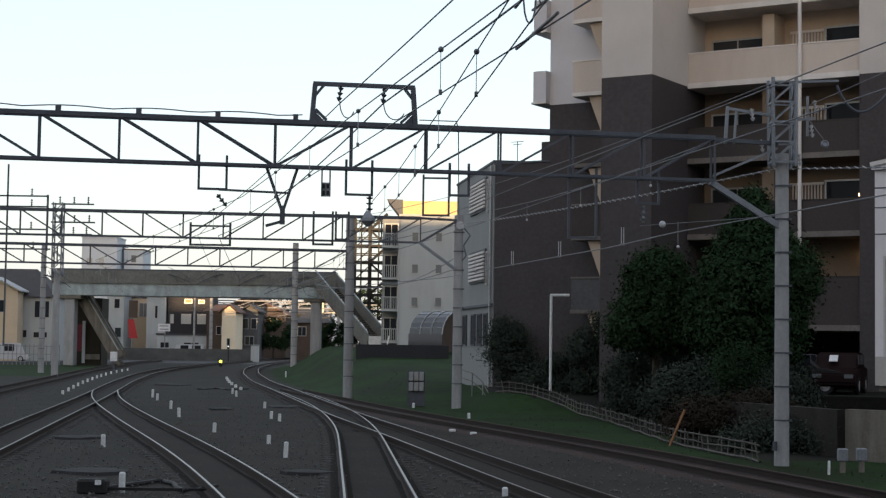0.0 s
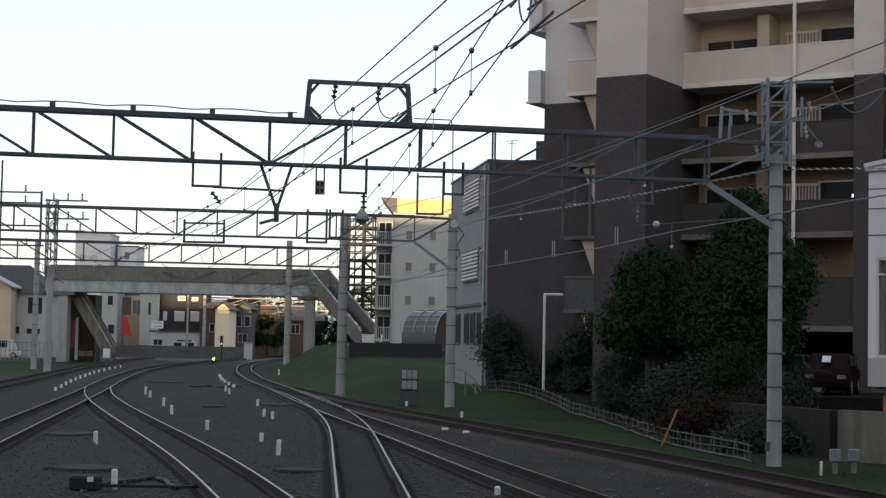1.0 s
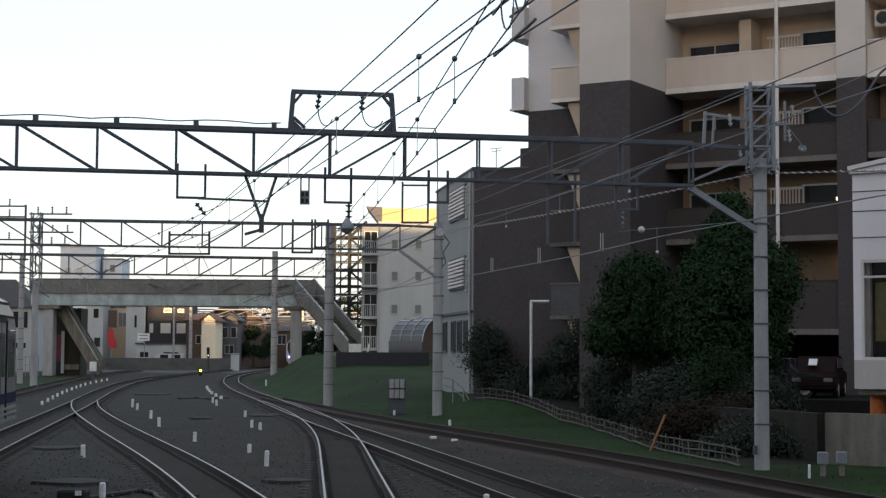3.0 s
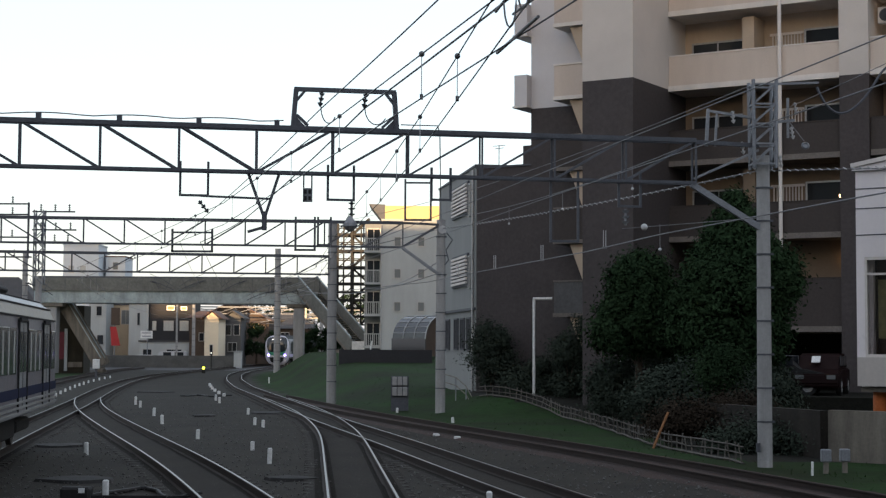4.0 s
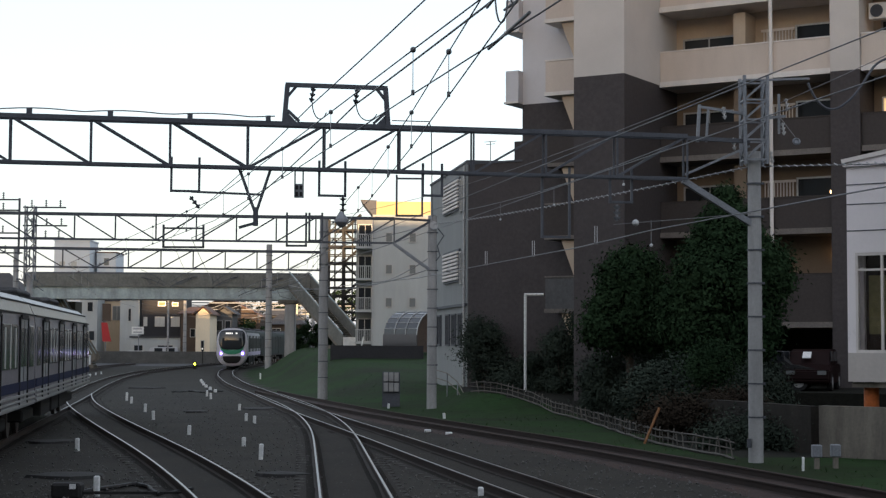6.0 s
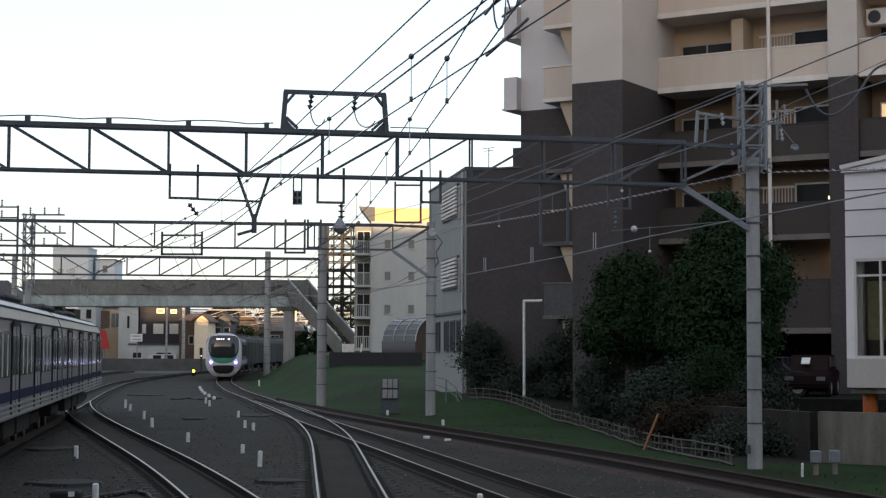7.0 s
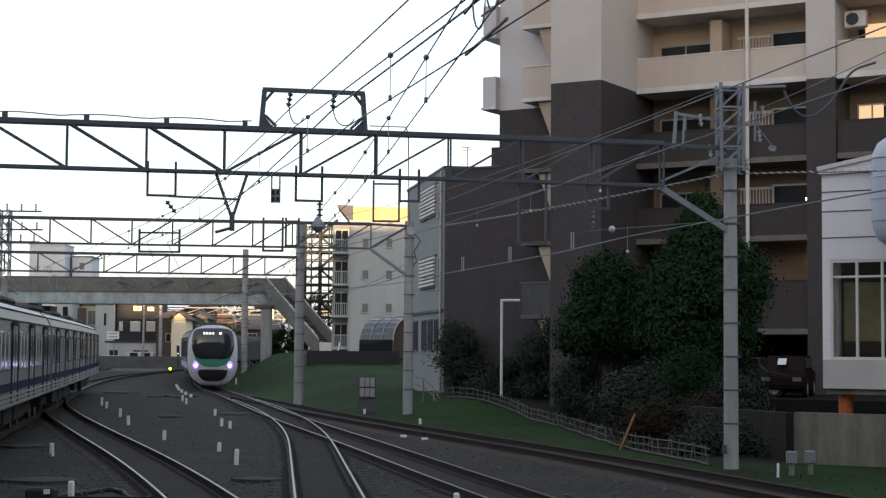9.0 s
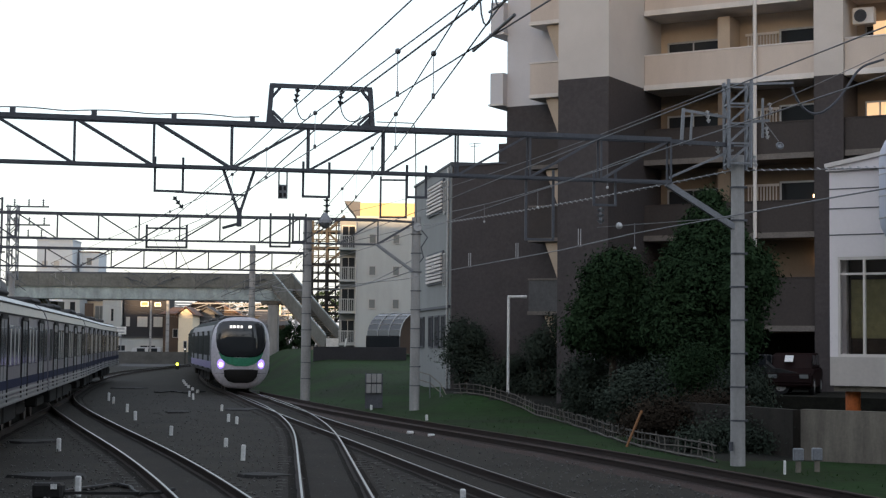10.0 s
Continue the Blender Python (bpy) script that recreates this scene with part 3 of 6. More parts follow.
def scaffold():
    a = thing("steel_stair_tower", Matrix.Translation((-7.1, 158, 0)) @ Matrix.Scale(1.22, 4), "open black steel stair tower beside the pale flats", "stair tower")
    for x in (-1.35, -0.1, 1.35):
        for y in (-1.2, 1.2):
            part("post", bar(bmesh.new(), (x, y, 1.9), (x, y, 12.2), 0.19), "black", a)
    for x in (-0.75, 0.65):
        part("post", bar(bmesh.new(), (x, -1.2, 1.9), (x, -1.2, 12.2), 0.12), "black", a)
    for i in range(15):
        z = 2.6 + i * 0.66
        for y in (-1.2, 1.2):
            part("ledger", bar(bmesh.new(), (-1.4, y, z), (1.4, y, z), 0.09, 0.17 if i % 2 else 0.09), "black", a)
        if i % 2:
            part("platform", B((0.35, 0.0, z), (1.7, 2.2, 0.07)), "black", a)
            part("brace", bar(bmesh.new(), (-1.35, 1.15, z), (-0.1, 1.15, z + 1.2), 0.08), "black", a)
            part("stair_flight", bar(bmesh.new(), (-0.1 if i % 4 == 1 else 1.3, -0.6, z), (1.3 if i % 4 == 1 else -0.1, -0.6, z + 1.3), 0.9, 0.16), "black", a)


scaffold()


def footbridge():
    a = thing("footbridge", Matrix.Translation((-23.2, 150, 0)), "pale steel footbridge over the tracks with grey parapet and stairs", "footbridge")
    part("girder", B((0, 0, 7.15), (26.4, 1.9, 1.2), 0.04), "girder", a)
    part("deck_edge", B((0, -1.0, 7.78), (26.6, 0.25, 0.16)), "parapet", a)
    for s in (-1, 1):
        part("parapet", B((0, s * 1.0, 8.37), (26.6, 0.1, 1.1)), "parapet", a)
        part("handrail", B((0, s * 1.0, 9.02), (26.6, 0.12, 0.08)), "darksteel", a)
    for k in range(10):
        part("parapet_joint", B((-13.2 + k * 2.9, -1.06, 8.4), (0.03, 0.02, 1.1)), "darksteel", a)
    for k in range(9):
        part("girder_stiffener", B((-12.4 + k * 3.1, -0.96, 7.15), (0.06, 0.05, 1.12)), "girder", a)
    for x in (11.4, -11.6):
        part("pier", B((x, 0, 3.3), (0.95, 1.5, 6.6), 0.06), "concrete", a)
        part("pier_head", B((x, 0, 6.4), (2.2, 1.8, 0.35), 0.04), "wallcon", a)
    # stairs down to the grass bank and down to the yard
    for p, q in (((12.2, -0.9, 8.0), (17.6, -9.5, 2.2)), ((-11.2, 1.6, 6.8), (-7.2, 1.6, 0.3))):
        p, q = Vector(p), Vector(q)
        side = Vector((-(q - p).y, (q - p).x, 0)).normalized() * 0.95
        low, mid, top = Vector((0, 0, -0.25)), Vector((0, 0, 0.45)), Vector((0, 0, 1.18))
        st = part("staircase", bar(bmesh.new(), p + side + low, q + side + low, 0.1, 0.5), "wallcon", a)
        part("stringer", bar(bmesh.new(), p - side + low, q - side + low, 0.1, 0.5), "wallcon", st)
        for k in range(30):
            c = p.lerp(q, (k + 0.5) / 30)
            part("tread", bar(bmesh.new(), c - side * 0.93, c + side * 0.93, 0.3, 0.06), "parapet", st)
        for e in (-1, 1):
            part("stair_parapet", bar(bmesh.new(), p + side * e * 1.05 + mid, q + side * e * 1.05 + mid, 0.06, 1.15), "parapet" if p.x > 0 else "wallcon", st)
            part("stair_rail", bar(bmesh.new(), p + side * e * 1.05 + top, q + side * e * 1.05 + top, 0.1, 0.1), "girder", st)


footbridge()


def shelter():
    a = thing("arched_shelter", Matrix.Translation((1.2, 105, 2.0)) @ Matrix.Rotation(radians(38), 4, "Z"), "barrel-roofed bicycle shelter with ribbed translucent cover", "shelter")
    N, R, H = 12, 1.5, 1.15
    pts = [(R * math.cos(math.pi * k / N), H + R * 1.05 * math.sin(math.pi * k / N)) for k in range(N + 1)]
    for j in range(3):
        y0, y1 = j * 1.2, j * 1.2 + 1.15
        for k in range(N):
            bm = bmesh.new()
            (xa, za), (xb, zb) = pts[k], pts[k + 1]
            v = [bm.verts.new(p) for p in ((xa, y0, za), (xb, y0, zb), (xb, y1, zb), (xa, y1, za), (xa * 0.99, y0, za * 0.99), (xb * 0.99, y0, zb * 0.99), (xb * 0.99, y1, zb * 0.99), (xa * 0.99, y1, za * 0.99))]
            for q in ((0, 1, 2, 3), (7, 6, 5, 4), (0, 4, 5, 1), (2, 6, 7, 3), (1, 5, 6, 2), (3, 7, 4, 0)):
                bm.faces.new([v[i] for i in q])
            part("cover_panel", bm, "glass", a)
        part("rib", tubes(bmesh.new(), [(x * 1.01, y0 - 0.03, z * 1.01) for x, z in pts], 0.035), "frame", a)
    for k in range(1, N):
        x, z = pts[k]
        part("purlin", bar(bmesh.new(), (x * 1.01, 0, z * 1.01), (x * 1.01, 3.6, z * 1.01), 0.03), "frame", a)
    for s in (-1, 1):
        part("side_wall", B((s * R, 1.8, 0.6), (0.08, 3.6, 1.2)), "glass", a)
    part("end_wall", prism(bmesh.new(), [(x * 0.97, z * 0.97) for x, z in pts] + [(-R * 0.97, 0.02), (R * 0.97, 0.02)], 0.25, 0.33), "wood", a)


shelter()


def glass_pavilion():
    m = Matrix.Translation((10.24, 37.8, 0)) @ Matrix.Rotation(radians(-36), 4, "Z")
    a = thing("white_pavilion", m, "white panelled building with tall windows on orange columns", "building")
    part("front_wall_upper", B((5.0, 0.15, 5.85), (10.0, 0.3, 2.05)), "panel", a)
    part("front_wall_lower", B((5.0, 0.15, 2.115), (10.0, 0.3, 0.68)), "spandrel", a, "beige panel below the windows, toned down for shade")
    part("corner_post", B((0.1, 0.15, 3.64), (0.2, 0.3, 2.37)), "panel", a)
    part("side_wall", B((0.15, 4.4, 4.25), (0.3, 8.2, 5.1)), "panel", a)
    roof = prism(bmesh.new(), [(-0.05, 6.88), (10, 6.88), (10, 8.6), (-0.05, 6.98)], -0.1, 8.5)
    part("roof", roof, "panel", a)
    part("roof_edge", bar(bmesh.new(), (-0.06, -0.12, 7.0), (10, -0.12, 8.62), 0.08, 0.1), "slab", a)
    for k, z in enumerate((5.35, 5.98, 6.45)):
        part("panel_joint", B((5.0, -0.004, z), (10.0, 0.012, 0.025)), "darksteel", a)
    part("floor", B((5, 4.2, 1.7), (9.9, 8.2, 0.12)), "wallcon", a)
    part("back_wall", B((5, 5.0, 4.2), (9.4, 0.2, 5)), "wood", a)
    # lining added to darken the pale inner side wall
    part("inner_lining", B((0.34, 2.6, 4.2), (0.05, 4.4, 4.8)), "wood", a)
    f = part("window", B((3.88, 0.06, 2.49), (7.36, 0.1, 0.07)), "slab", a, "long band of tall windows in pale frames")
    part("window_head", B((3.88, 0.06, 4.79), (7.36, 0.1, 0.07)), "slab", f)
    part("transom", B((3.88, 0.06, 4.42), (7.30, 0.06, 0.05)), "slab", f)
    for k in range(13):
        part("mullion", B((0.225 + k * 0.61, 0.055, 3.64), (0.055, 0.09, 2.23)), "slab", f)
    for k in range(12):
        part("pane", B((0.53 + k * 0.61, 0.085, 3.64), (0.555, 0.012, 2.23)), "clear", f)
    for k in range(5):
        part("blind", B((1.0 + k * 1.45, 0.45, 3.60 + 0.1 * (k % 2)), (1.4, 0.02, 1.4)), "blind", a, "pale yellow roller blind")
        # brown sheet added inside to darken the foot of the panes
        part("lower_curtain", B((1.0 + k * 1.45, 0.52, 2.85), (1.42, 0.02, 0.8)), "wood", a, "brown sheet darkening the lower panes")
    part("counter", B((4.4, 1.6, 2.3), (7.6, 0.5, 1.1)), "wood", a)
    # rounded sign that stands off the wall
    sgn = part("capsule_sign", lathe(bmesh.new(), [(0.03, 5.06), (0.22, 5.1), (0.38, 5.22), (0.49, 5.45), (0.52, 5.7), (0.52, 6.95), (0.49, 7.2), (0.38, 7.43), (0.22, 7.55), (0.03, 7.59)], Matrix.Translation((1.98, -0.62, 0)), 28), "capsule", a, "pale blue rounded capsule sign with ribs", smooth=True)
    for z in (5.62, 6.12, 6.62, 7.06):
        part("sign_rib", lathe(bmesh.new(), [(0.5, z), (0.533, z + 0.012), (0.533, z + 0.03), (0.5, z + 0.04)], Matrix.Translation((1.98, -0.62, 0)), 28), "frame", sgn)
    for z in (5.8, 6.9):
        part("sign_bracket", B((1.98, -0.1, z), (0.1, 0.3, 0.08)), "darksteel", sgn)
    for k in range(3):
        part("column", tube(bmesh.new(), (0.38 + k * 3.6, 0.5, 0.5), (0.38 + k * 3.6, 0.5, 1.75), 0.18, n=18), "orange", a)
    w = part("retaining_wall", B((4.4, -0.2, 0.55), (10.0, 0.3, 1.3)), "wallcon")
    w.matrix_basis = m
    tagged(w, "stained grey concrete retaining wall below the white pavilion", "wall", kind="structure")
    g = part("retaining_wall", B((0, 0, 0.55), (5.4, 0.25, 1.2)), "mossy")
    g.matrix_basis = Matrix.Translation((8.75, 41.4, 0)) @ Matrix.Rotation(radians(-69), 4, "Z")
    tagged(g, "shade-dark concrete block wall behind the fence", "wall", kind="structure")


def clear_glass():
    m = bpy.data.materials.new("clear_window")
    m.use_nodes = True
    b = m.node_tree.nodes["Principled BSDF"]
    b.inputs["Transmission Weight"].default_value, b.inputs["Roughness"].default_value, b.inputs["IOR"].default_value = 1.0, 0.02, 1.3
    M["clear"] = m


clear_glass()
glass_pavilion()


def house(name, x, y, w, d, h, wall, roof, label, ridge=1.6, wins=(), gable=True, turn=0):
    """A small house: walls, pitched or flat roof and windows (u, z, width, height, pane) on the side towards the tracks."""
    a = thing(name, Matrix.Translation((x, y, 0)) @ Matrix.Rotation(radians(turn), 4, "Z"), label, "house")
    part("wall", B((0, d / 2, h / 2), (w, d, h)), wall, a)
    if ridge <= 0:
        part("roof", B((0, d / 2, h + 0.1), (w + 0.3, d + 0.3, 0.2)), roof, a)
    elif gable:
        bm = prism(bmesh.new(), [(-w / 2 - 0.45, h - 0.15), (0, h + ridge), (w / 2 + 0.45, h - 0.15), (w / 2 + 0.45, h), (0, h + ridge + 0.2), (-w / 2 - 0.45, h)], -0.5, d + 0.5)
        part("roof", bm, roof, a)
        part("gable_wall", prism(bmesh.new(), [(-w / 2, h - 0.02), (0, h + ridge - 0.05), (w / 2, h - 0.02)], 0.0, 0.2), wall, a)
    else:
        bm = bmesh.new()
        v = [bm.verts.new(p) for p in ((-w / 2 - 0.5, -0.5, h), (w / 2 + 0.5, -0.5, h), (w / 2 + 0.5, d + 0.5, h), (-w / 2 - 0.5, d + 0.5, h), (-w / 4, d / 2, h + ridge), (w / 4, d / 2, h + ridge))]
        for f in ((0, 1, 5, 4), (1, 2, 5), (2, 3, 4, 5), (3, 0, 4), (3, 2, 1, 0)):
            bm.faces.new([v[i] for i in f])
        part("roof", bm, roof, a)
    for u, z, ww, hh, pane in wins:
        window(a, u, 0.0, z, ww, hh, pane, 1 if ww > 1 else 0)
    return a


house("house", -48.2, 175, 11, 8, 7.0, "white", "roof", "white two-storey house with dark roof behind the yard", 3.2, ((-0.2, 4.2, 1.0, 2.4, "glass"), (4.4, 4.7, 1.7, 1.9, "glass"), (-0.3, 2.4, 0.9, 1.0, "glass"), (2.4, 2.5, 0.9, 0.9, "glass"), (4.3, 2.5, 1.6, 0.7, "glass")), False)
house("house", -48.3, 172.5, 5.0, 2.4, 7.6, "beige", "white", "beige gabled bay with white eaves", 1.3, ((0.5, 5.2, 1.2, 1.4, "glass"),))
house("house", -42.1, 206, 2.2, 8, 8.1, "white", "white", "narrow white house with flat roof", 0, ((0.2, 6.4, 0.8, 1.3, "glass"), (0.4, 2.7, 0.9, 1.3, "glass")))
house("house", -39.7, 211, 2.6, 6, 7.9, "beige", "roof", "beige house front between two white houses", 0, ((0.3, 5.4, 1.2, 1.9, "glass_lit"),))
house("house", -37.0, 207, 2.5, 8, 8.0, "white", "roof", "white rendered house with a narrow window", 0, ((0.0, 5.2, 0.45, 1.7, "glass"),))
# yellow top panes paint in the sunset reflected by the upper windows
house("house", -32.8, 207.2, 5.5, 7, 9.8, "darkwall", "roof", "dark clad house with pale curtained windows", 0.0, ((-0.35, 4.55, 1.3, 1.3, "curtain"), (1.65, 4.55, 1.15, 1.3, "curtain"), (-2.2, 4.6, 0.5, 1.2, "curtain"), (-0.1, 7.2, 1.0, 0.6, "blind"), (1.6, 7.2, 0.8, 0.5, "blind")))
house("garage_block", -33.1, 204, 6.4, 3.0, 3.1, "white", "roof", "low white garage block before the dark house", 0, ((-2.2, 1.3, 1.2, 0.9, "glass"), (1.2, 1.3, 2.0, 0.9, "glass")))
house("house", -26.65, 200, 1.75, 7, 6.1, "plaster", "roof_red", "small gabled house with sunlit plaster front", 0.8, ((0.0, 1.9, 0.45, 0.9, "glass"),))
house("house", -28.6, 203, 2.5, 8, 6.2, "wood", "roof_red", "narrow brown rendered house in evening shade", 0.9, ((0.3, 3.2, 0.7, 1.1, "glass"),), False)
house("house", -25.0, 208, 2.2, 6, 6.3, "greybalcony", "roof", "grey house with small windows beside the trees", 0.8, ((-0.55, 4.0, 0.8, 1.4, "glass"), (0.55, 4.0, 0.8, 1.4, "glass"), (0, 1.9, 1.2, 1.2, "glass")))
house("house", -27.6, 230, 10.4, 9, 6.3, "wood", "roof_red", "broad gabled brown house with sunlit roof edge", 2.7, ((1.0, 5.0, 1.2, 1.2, "blind"), (3.3, 4.6, 1.2, 1.2, "blind"), (3.3, 2.0, 1.2, 1.2, "glass")))
house("house", -20.2, 240, 5.0, 8, 6.6, "shedwood", "roof", "dark house with a low roof behind the main track", 1.2, ((-1.2, 3.6, 1.1, 1.2, "glass"), (1.0, 3.6, 1.1, 1.2, "curtain")), False)
house("house", -17.6, 215, 4.6, 8, 5.0, "wood", "roof", "dark brown house with grey balcony behind the footbridge", 1.4, ((-1.2, 3.2, 1.2, 1.3, "glass"), (1.0, 3.2, 1.2, 1.3, "glass"), (0.9, 1.0, 1.2, 1.2, "glass")), False)
house("tower_block", -64.6, 300, 6.6, 8, 21.4, "farpale", "farpale", "distant pale grey tower block on the skyline", 0, ((-1.8, 16.2, 1.0, 1.3, "curtain"), (0.4, 16.2, 1.0, 1.3, "curtain")))
house("tower_block", -58.9, 304, 3.6, 8, 19.4, "farpale", "roof_red", "distant beige block with red roof edge", 0, ((0, 17, 1.0, 1.4, "glass_lit"),))
# shed and banners below the left flight of the footbridge
a = thing("tool_shed", Matrix.Translation((-34.2, 152.6, 0)), "dark brown timber shed below the bridge steps", "shed")
part("wall", B((0, 1.5, 3.2), (3.5, 3.0, 6.4)), "shedwood", a)
part("door", B((-0.55, -0.03, 2.6), (0.95, 0.05, 2.6)), "redboard", a)
for x in (-1.6, -1.2, 0.1):
    part("post", B((x, -0.15, 2.2), (0.28, 0.14, 4.0)), "white", a)
part("low_board", B((0.9, -0.1, 0.8), (1.5, 0.08, 0.5)), "wallcon", a)
a = thing("shop_banner", Matrix.Translation((-39.3, 203, 0)), "red and white hanging shop banner on a post", "banner")
part("post", tube(bmesh.new(), (0, 0, 0), (0, 0, 7.2), 0.07), "steel", a)
part("upper_board", B((0.1, -0.06, 6.3), (1.1, 0.06, 2.2)), "wood", a)
part("cloth", prism(bmesh.new(), [(-0.55, 5.0), (0.2, 5.0), (0.75, 2.6), (-0.35, 2.6)], -0.1, -0.05), "red", a)
a = thing("roadside_sign", Matrix.Translation((-34.7, 200.5, 0)), "white rectangular roadside sign with grey bars", "sign")
part("pole", tube(bmesh.new(), (0, 0, 0), (0, 0, 4.7), 0.06), "steel", a)
part("board", B((-0.1, -0.1, 4.0), (1.5, 0.06, 0.95)), "mark", a)
for z in (4.2, 3.8):
    part("text_bar", B((-0.1, -0.14, z), (1.1, 0.02, 0.12)), "steel", a)


def parked_car(x, y, turn, paint, label, van=False, z=0.0):
    a = thing("parked_car", Matrix.Translation((x, y, z)) @ Matrix.Rotation(radians(turn), 4, "Z"), label, "car", "parked cars")
    L, Wd, H = (4.6, 1.75, 1.95) if van else (4.1, 1.65, 1.48)
    lower = [(-L / 2, 0.35), (-L / 2 + 0.1, 0.25), (L / 2 - 0.1, 0.25), (L / 2, 0.4), (L / 2 - 0.03, 0.75), (L / 2 - 0.9, 0.92), (-L / 2 + 0.1, 0.95), (-L / 2, 0.8)]
    bm = prism(bmesh.new(), lower, -Wd / 2, Wd / 2)
    bmesh.ops.bevel(bm, geom=bm.edges[:], offset=0.05, segments=2, affect="EDGES")
    part("body", bm, paint, a)
    cab = [(-L / 2 + 0.12, 0.92), (L / 2 - (0.55 if van else 1.05), 0.9), (L / 2 - (0.95 if van else 1.75), H - 0.06), (L / 2 - 1.3 - (0 if van else 0.7), H), (-L / 2 + 0.55, H), (-L / 2 + 0.22, H - 0.1)]
    bm = prism(bmesh.new(), cab, -Wd / 2 + 0.1, Wd / 2 - 0.1)
    bmesh.ops.bevel(bm, geom=bm.edges[:], offset=0.05, segments=2, affect="EDGES")
    part("cabin", bm, paint, a)
    for s in (-1, 1):
        for u, w in ((-L / 4, L / 4.2), (L / 14, L / 4.6)):
            part("side_glass", B((u, s * (Wd / 2 - 0.09), (0.97 + H) / 2), (w, 0.03, (H - 1.0) * 0.75), 0.01), "glass", a)
        for u in (-L / 2 + 0.8, L / 2 - 0.8):
            wh = part("wheel", lathe(bmesh.new(), [(0.3, -0.09), (0.31, 0.0), (0.3, 0.09)], Matrix.Translation((u, s * (Wd / 2 - 0.08), 0.31)) @ Matrix.Rotation(radians(90), 4, "X"), 16), "tyre", a)
            part("rim", lathe(bmesh.new(), [(0.19, -0.1), (0.19, 0.1)], Matrix.Translation((u, s * (Wd / 2 - 0.08), 0.31)) @ Matrix.Rotation(radians(90), 4, "X"), 12), "frame", wh)
        part("tail_lamp", B((-L / 2 - 0.0, s * (Wd / 2 - 0.2), 0.75), (0.04, 0.22, 0.14)), "red", a)
        part("head_lamp", B((L / 2 - 0.02, s * (Wd / 2 - 0.28), 0.66), (0.05, 0.3, 0.14)), "glass_lit", a)
    part("rear_glass", bar(bmesh.new(), (-L / 2 + 0.13, 0, 1.0), (-L / 2 + 0.30, 0, H - 0.15), Wd - 0.4, 0.03), "glass", a)
    part("bumper", B((-L / 2 - 0.02, 0, 0.42), (0.08, Wd - 0.15, 0.16), 0.02), "tyre", a)
    return a


parked_car(-45.6, 168, 8, "carwhite", "white van parked before the white house", True)
parked_car(-34.3, 200.2, 3, "carwhite", "silver car parked by the garage block")
parked_car(-31.8, 200.8, 180, "carwhite", "white car parked by the dark house", True)
parked_car(12.6, 57.5, -20, "tyre", "black car parked under the apartments", False, 1.0)
car = parked_car(14.4, 58.0, 250, "carpaint", "dark red car parked under the apartments", False, 1.0)
# windscreen glint drawn as a small white strip
part("sunshade", bar(bmesh.new(), (0.95, -0.1, 1.16), (0.62, -0.1, 1.38), 0.3, 0.02), "mark", car, "white strip standing in for a windscreen glint")


# unseen blocks added behind the camera, stepped in height to shape the yard's shade
for x0, x1, h in ((-76.0, 75, 28.5), (-80.6, -76.0, 27.6), (-90, -80.6, 28.5), (-150, -90, 57.0)):
    st = part("station_building", B(((x0 + x1) / 2, -45, h / 2), (x1 - x0, 12, h)), "grey")
    tagged(st, "tall grey unseen block added to shade the yard", "building", kind="structure")


# ---------- overhead line ----------
def insulator(bm, p, q, r=0.07, n=3):
    p, q = Vector(p), Vector(q)
    tube(bm, p, q, r * 0.35, n=6)
    for k in range(n):
        c = p.lerp(q, (k + 0.5) / n)
        d = (q - p).normalized() * 0.025
        tube(bm, c - d, c + d, r, r * 0.6, n=10)
    return bm


def concrete_pole(x, y, h, r, label, z0=0.0, rings=True):
    a = thing("catenary_pole", Matrix.Translation((x, y, z0)), label, "pole", "catenary poles")
    part("shaft", tube(bmesh.new(), (0, 0, -0.3), (0, 0, h), r, r * 0.86, 20), "concrete", a, smooth=False)
    if rings:
        z = 1.0
        while z < h - 0.5:
            part("band", tube(bmesh.new(), (0, 0, z), (0, 0, z + 0.035), r * 1.03, r * 1.03, 20), "darksteel", a)
            part("step_bolt", B((r * 0.98, -r * 0.5, z + 0.02), (0.07, 0.05, 0.05)), "darksteel", a)
            z += 0.75
    return a


def truss(parent, p, q, z0, z1, n, w=0.1, flip=None, chord="darksteel", planes=(0,)):
    """A flat lattice beam between two points in plan, with its posts and falling diagonals."""
    p, q = Vector((*p, 0)), Vector((*q, 0))
    d = (q - p).normalized()
    side = Vector((-d.y, d.x, 0)) * 0.13
    at = lambda f, z, s: p.lerp(q, f) + side * s + Vector((0, 0, z))
    for s in planes:
        part("top_chord", bar(bmesh.new(), at(0, z1, s), at(1, z1, s), w * 1.05, w * 1.25), chord, parent)
        part("bottom_chord", bar(bmesh.new(), at(0, z0, s), at(1, z0, s), w * 0.8, w * 0.8), chord, parent)
        for k in range(n + 1):
            part("post", bar(bmesh.new(), at(k / n, z0, s), at(k / n, z1, s), w * 0.55), chord, parent)
            if k < n:
                a, b = (z1, z0) if (flip is None or k / n < flip) else (z0, z1)
                part("diagonal", bar(bmesh.new(), at(k / n, a, s), at((k + 1) / n, b, s), w * 0.55), chord, parent)
    if len(planes) < 2:
        return
    bm = bmesh.new()
    for k in range(n + 1):
        bar(bm, at(k / n, z1, -1), at(k / n, z1, 1), w * 0.5)
        bar(bm, at(k / n, z0, -1), at(k / n, z0, 1), w * 0.5)
    part("cross_ties", bm, chord, parent)


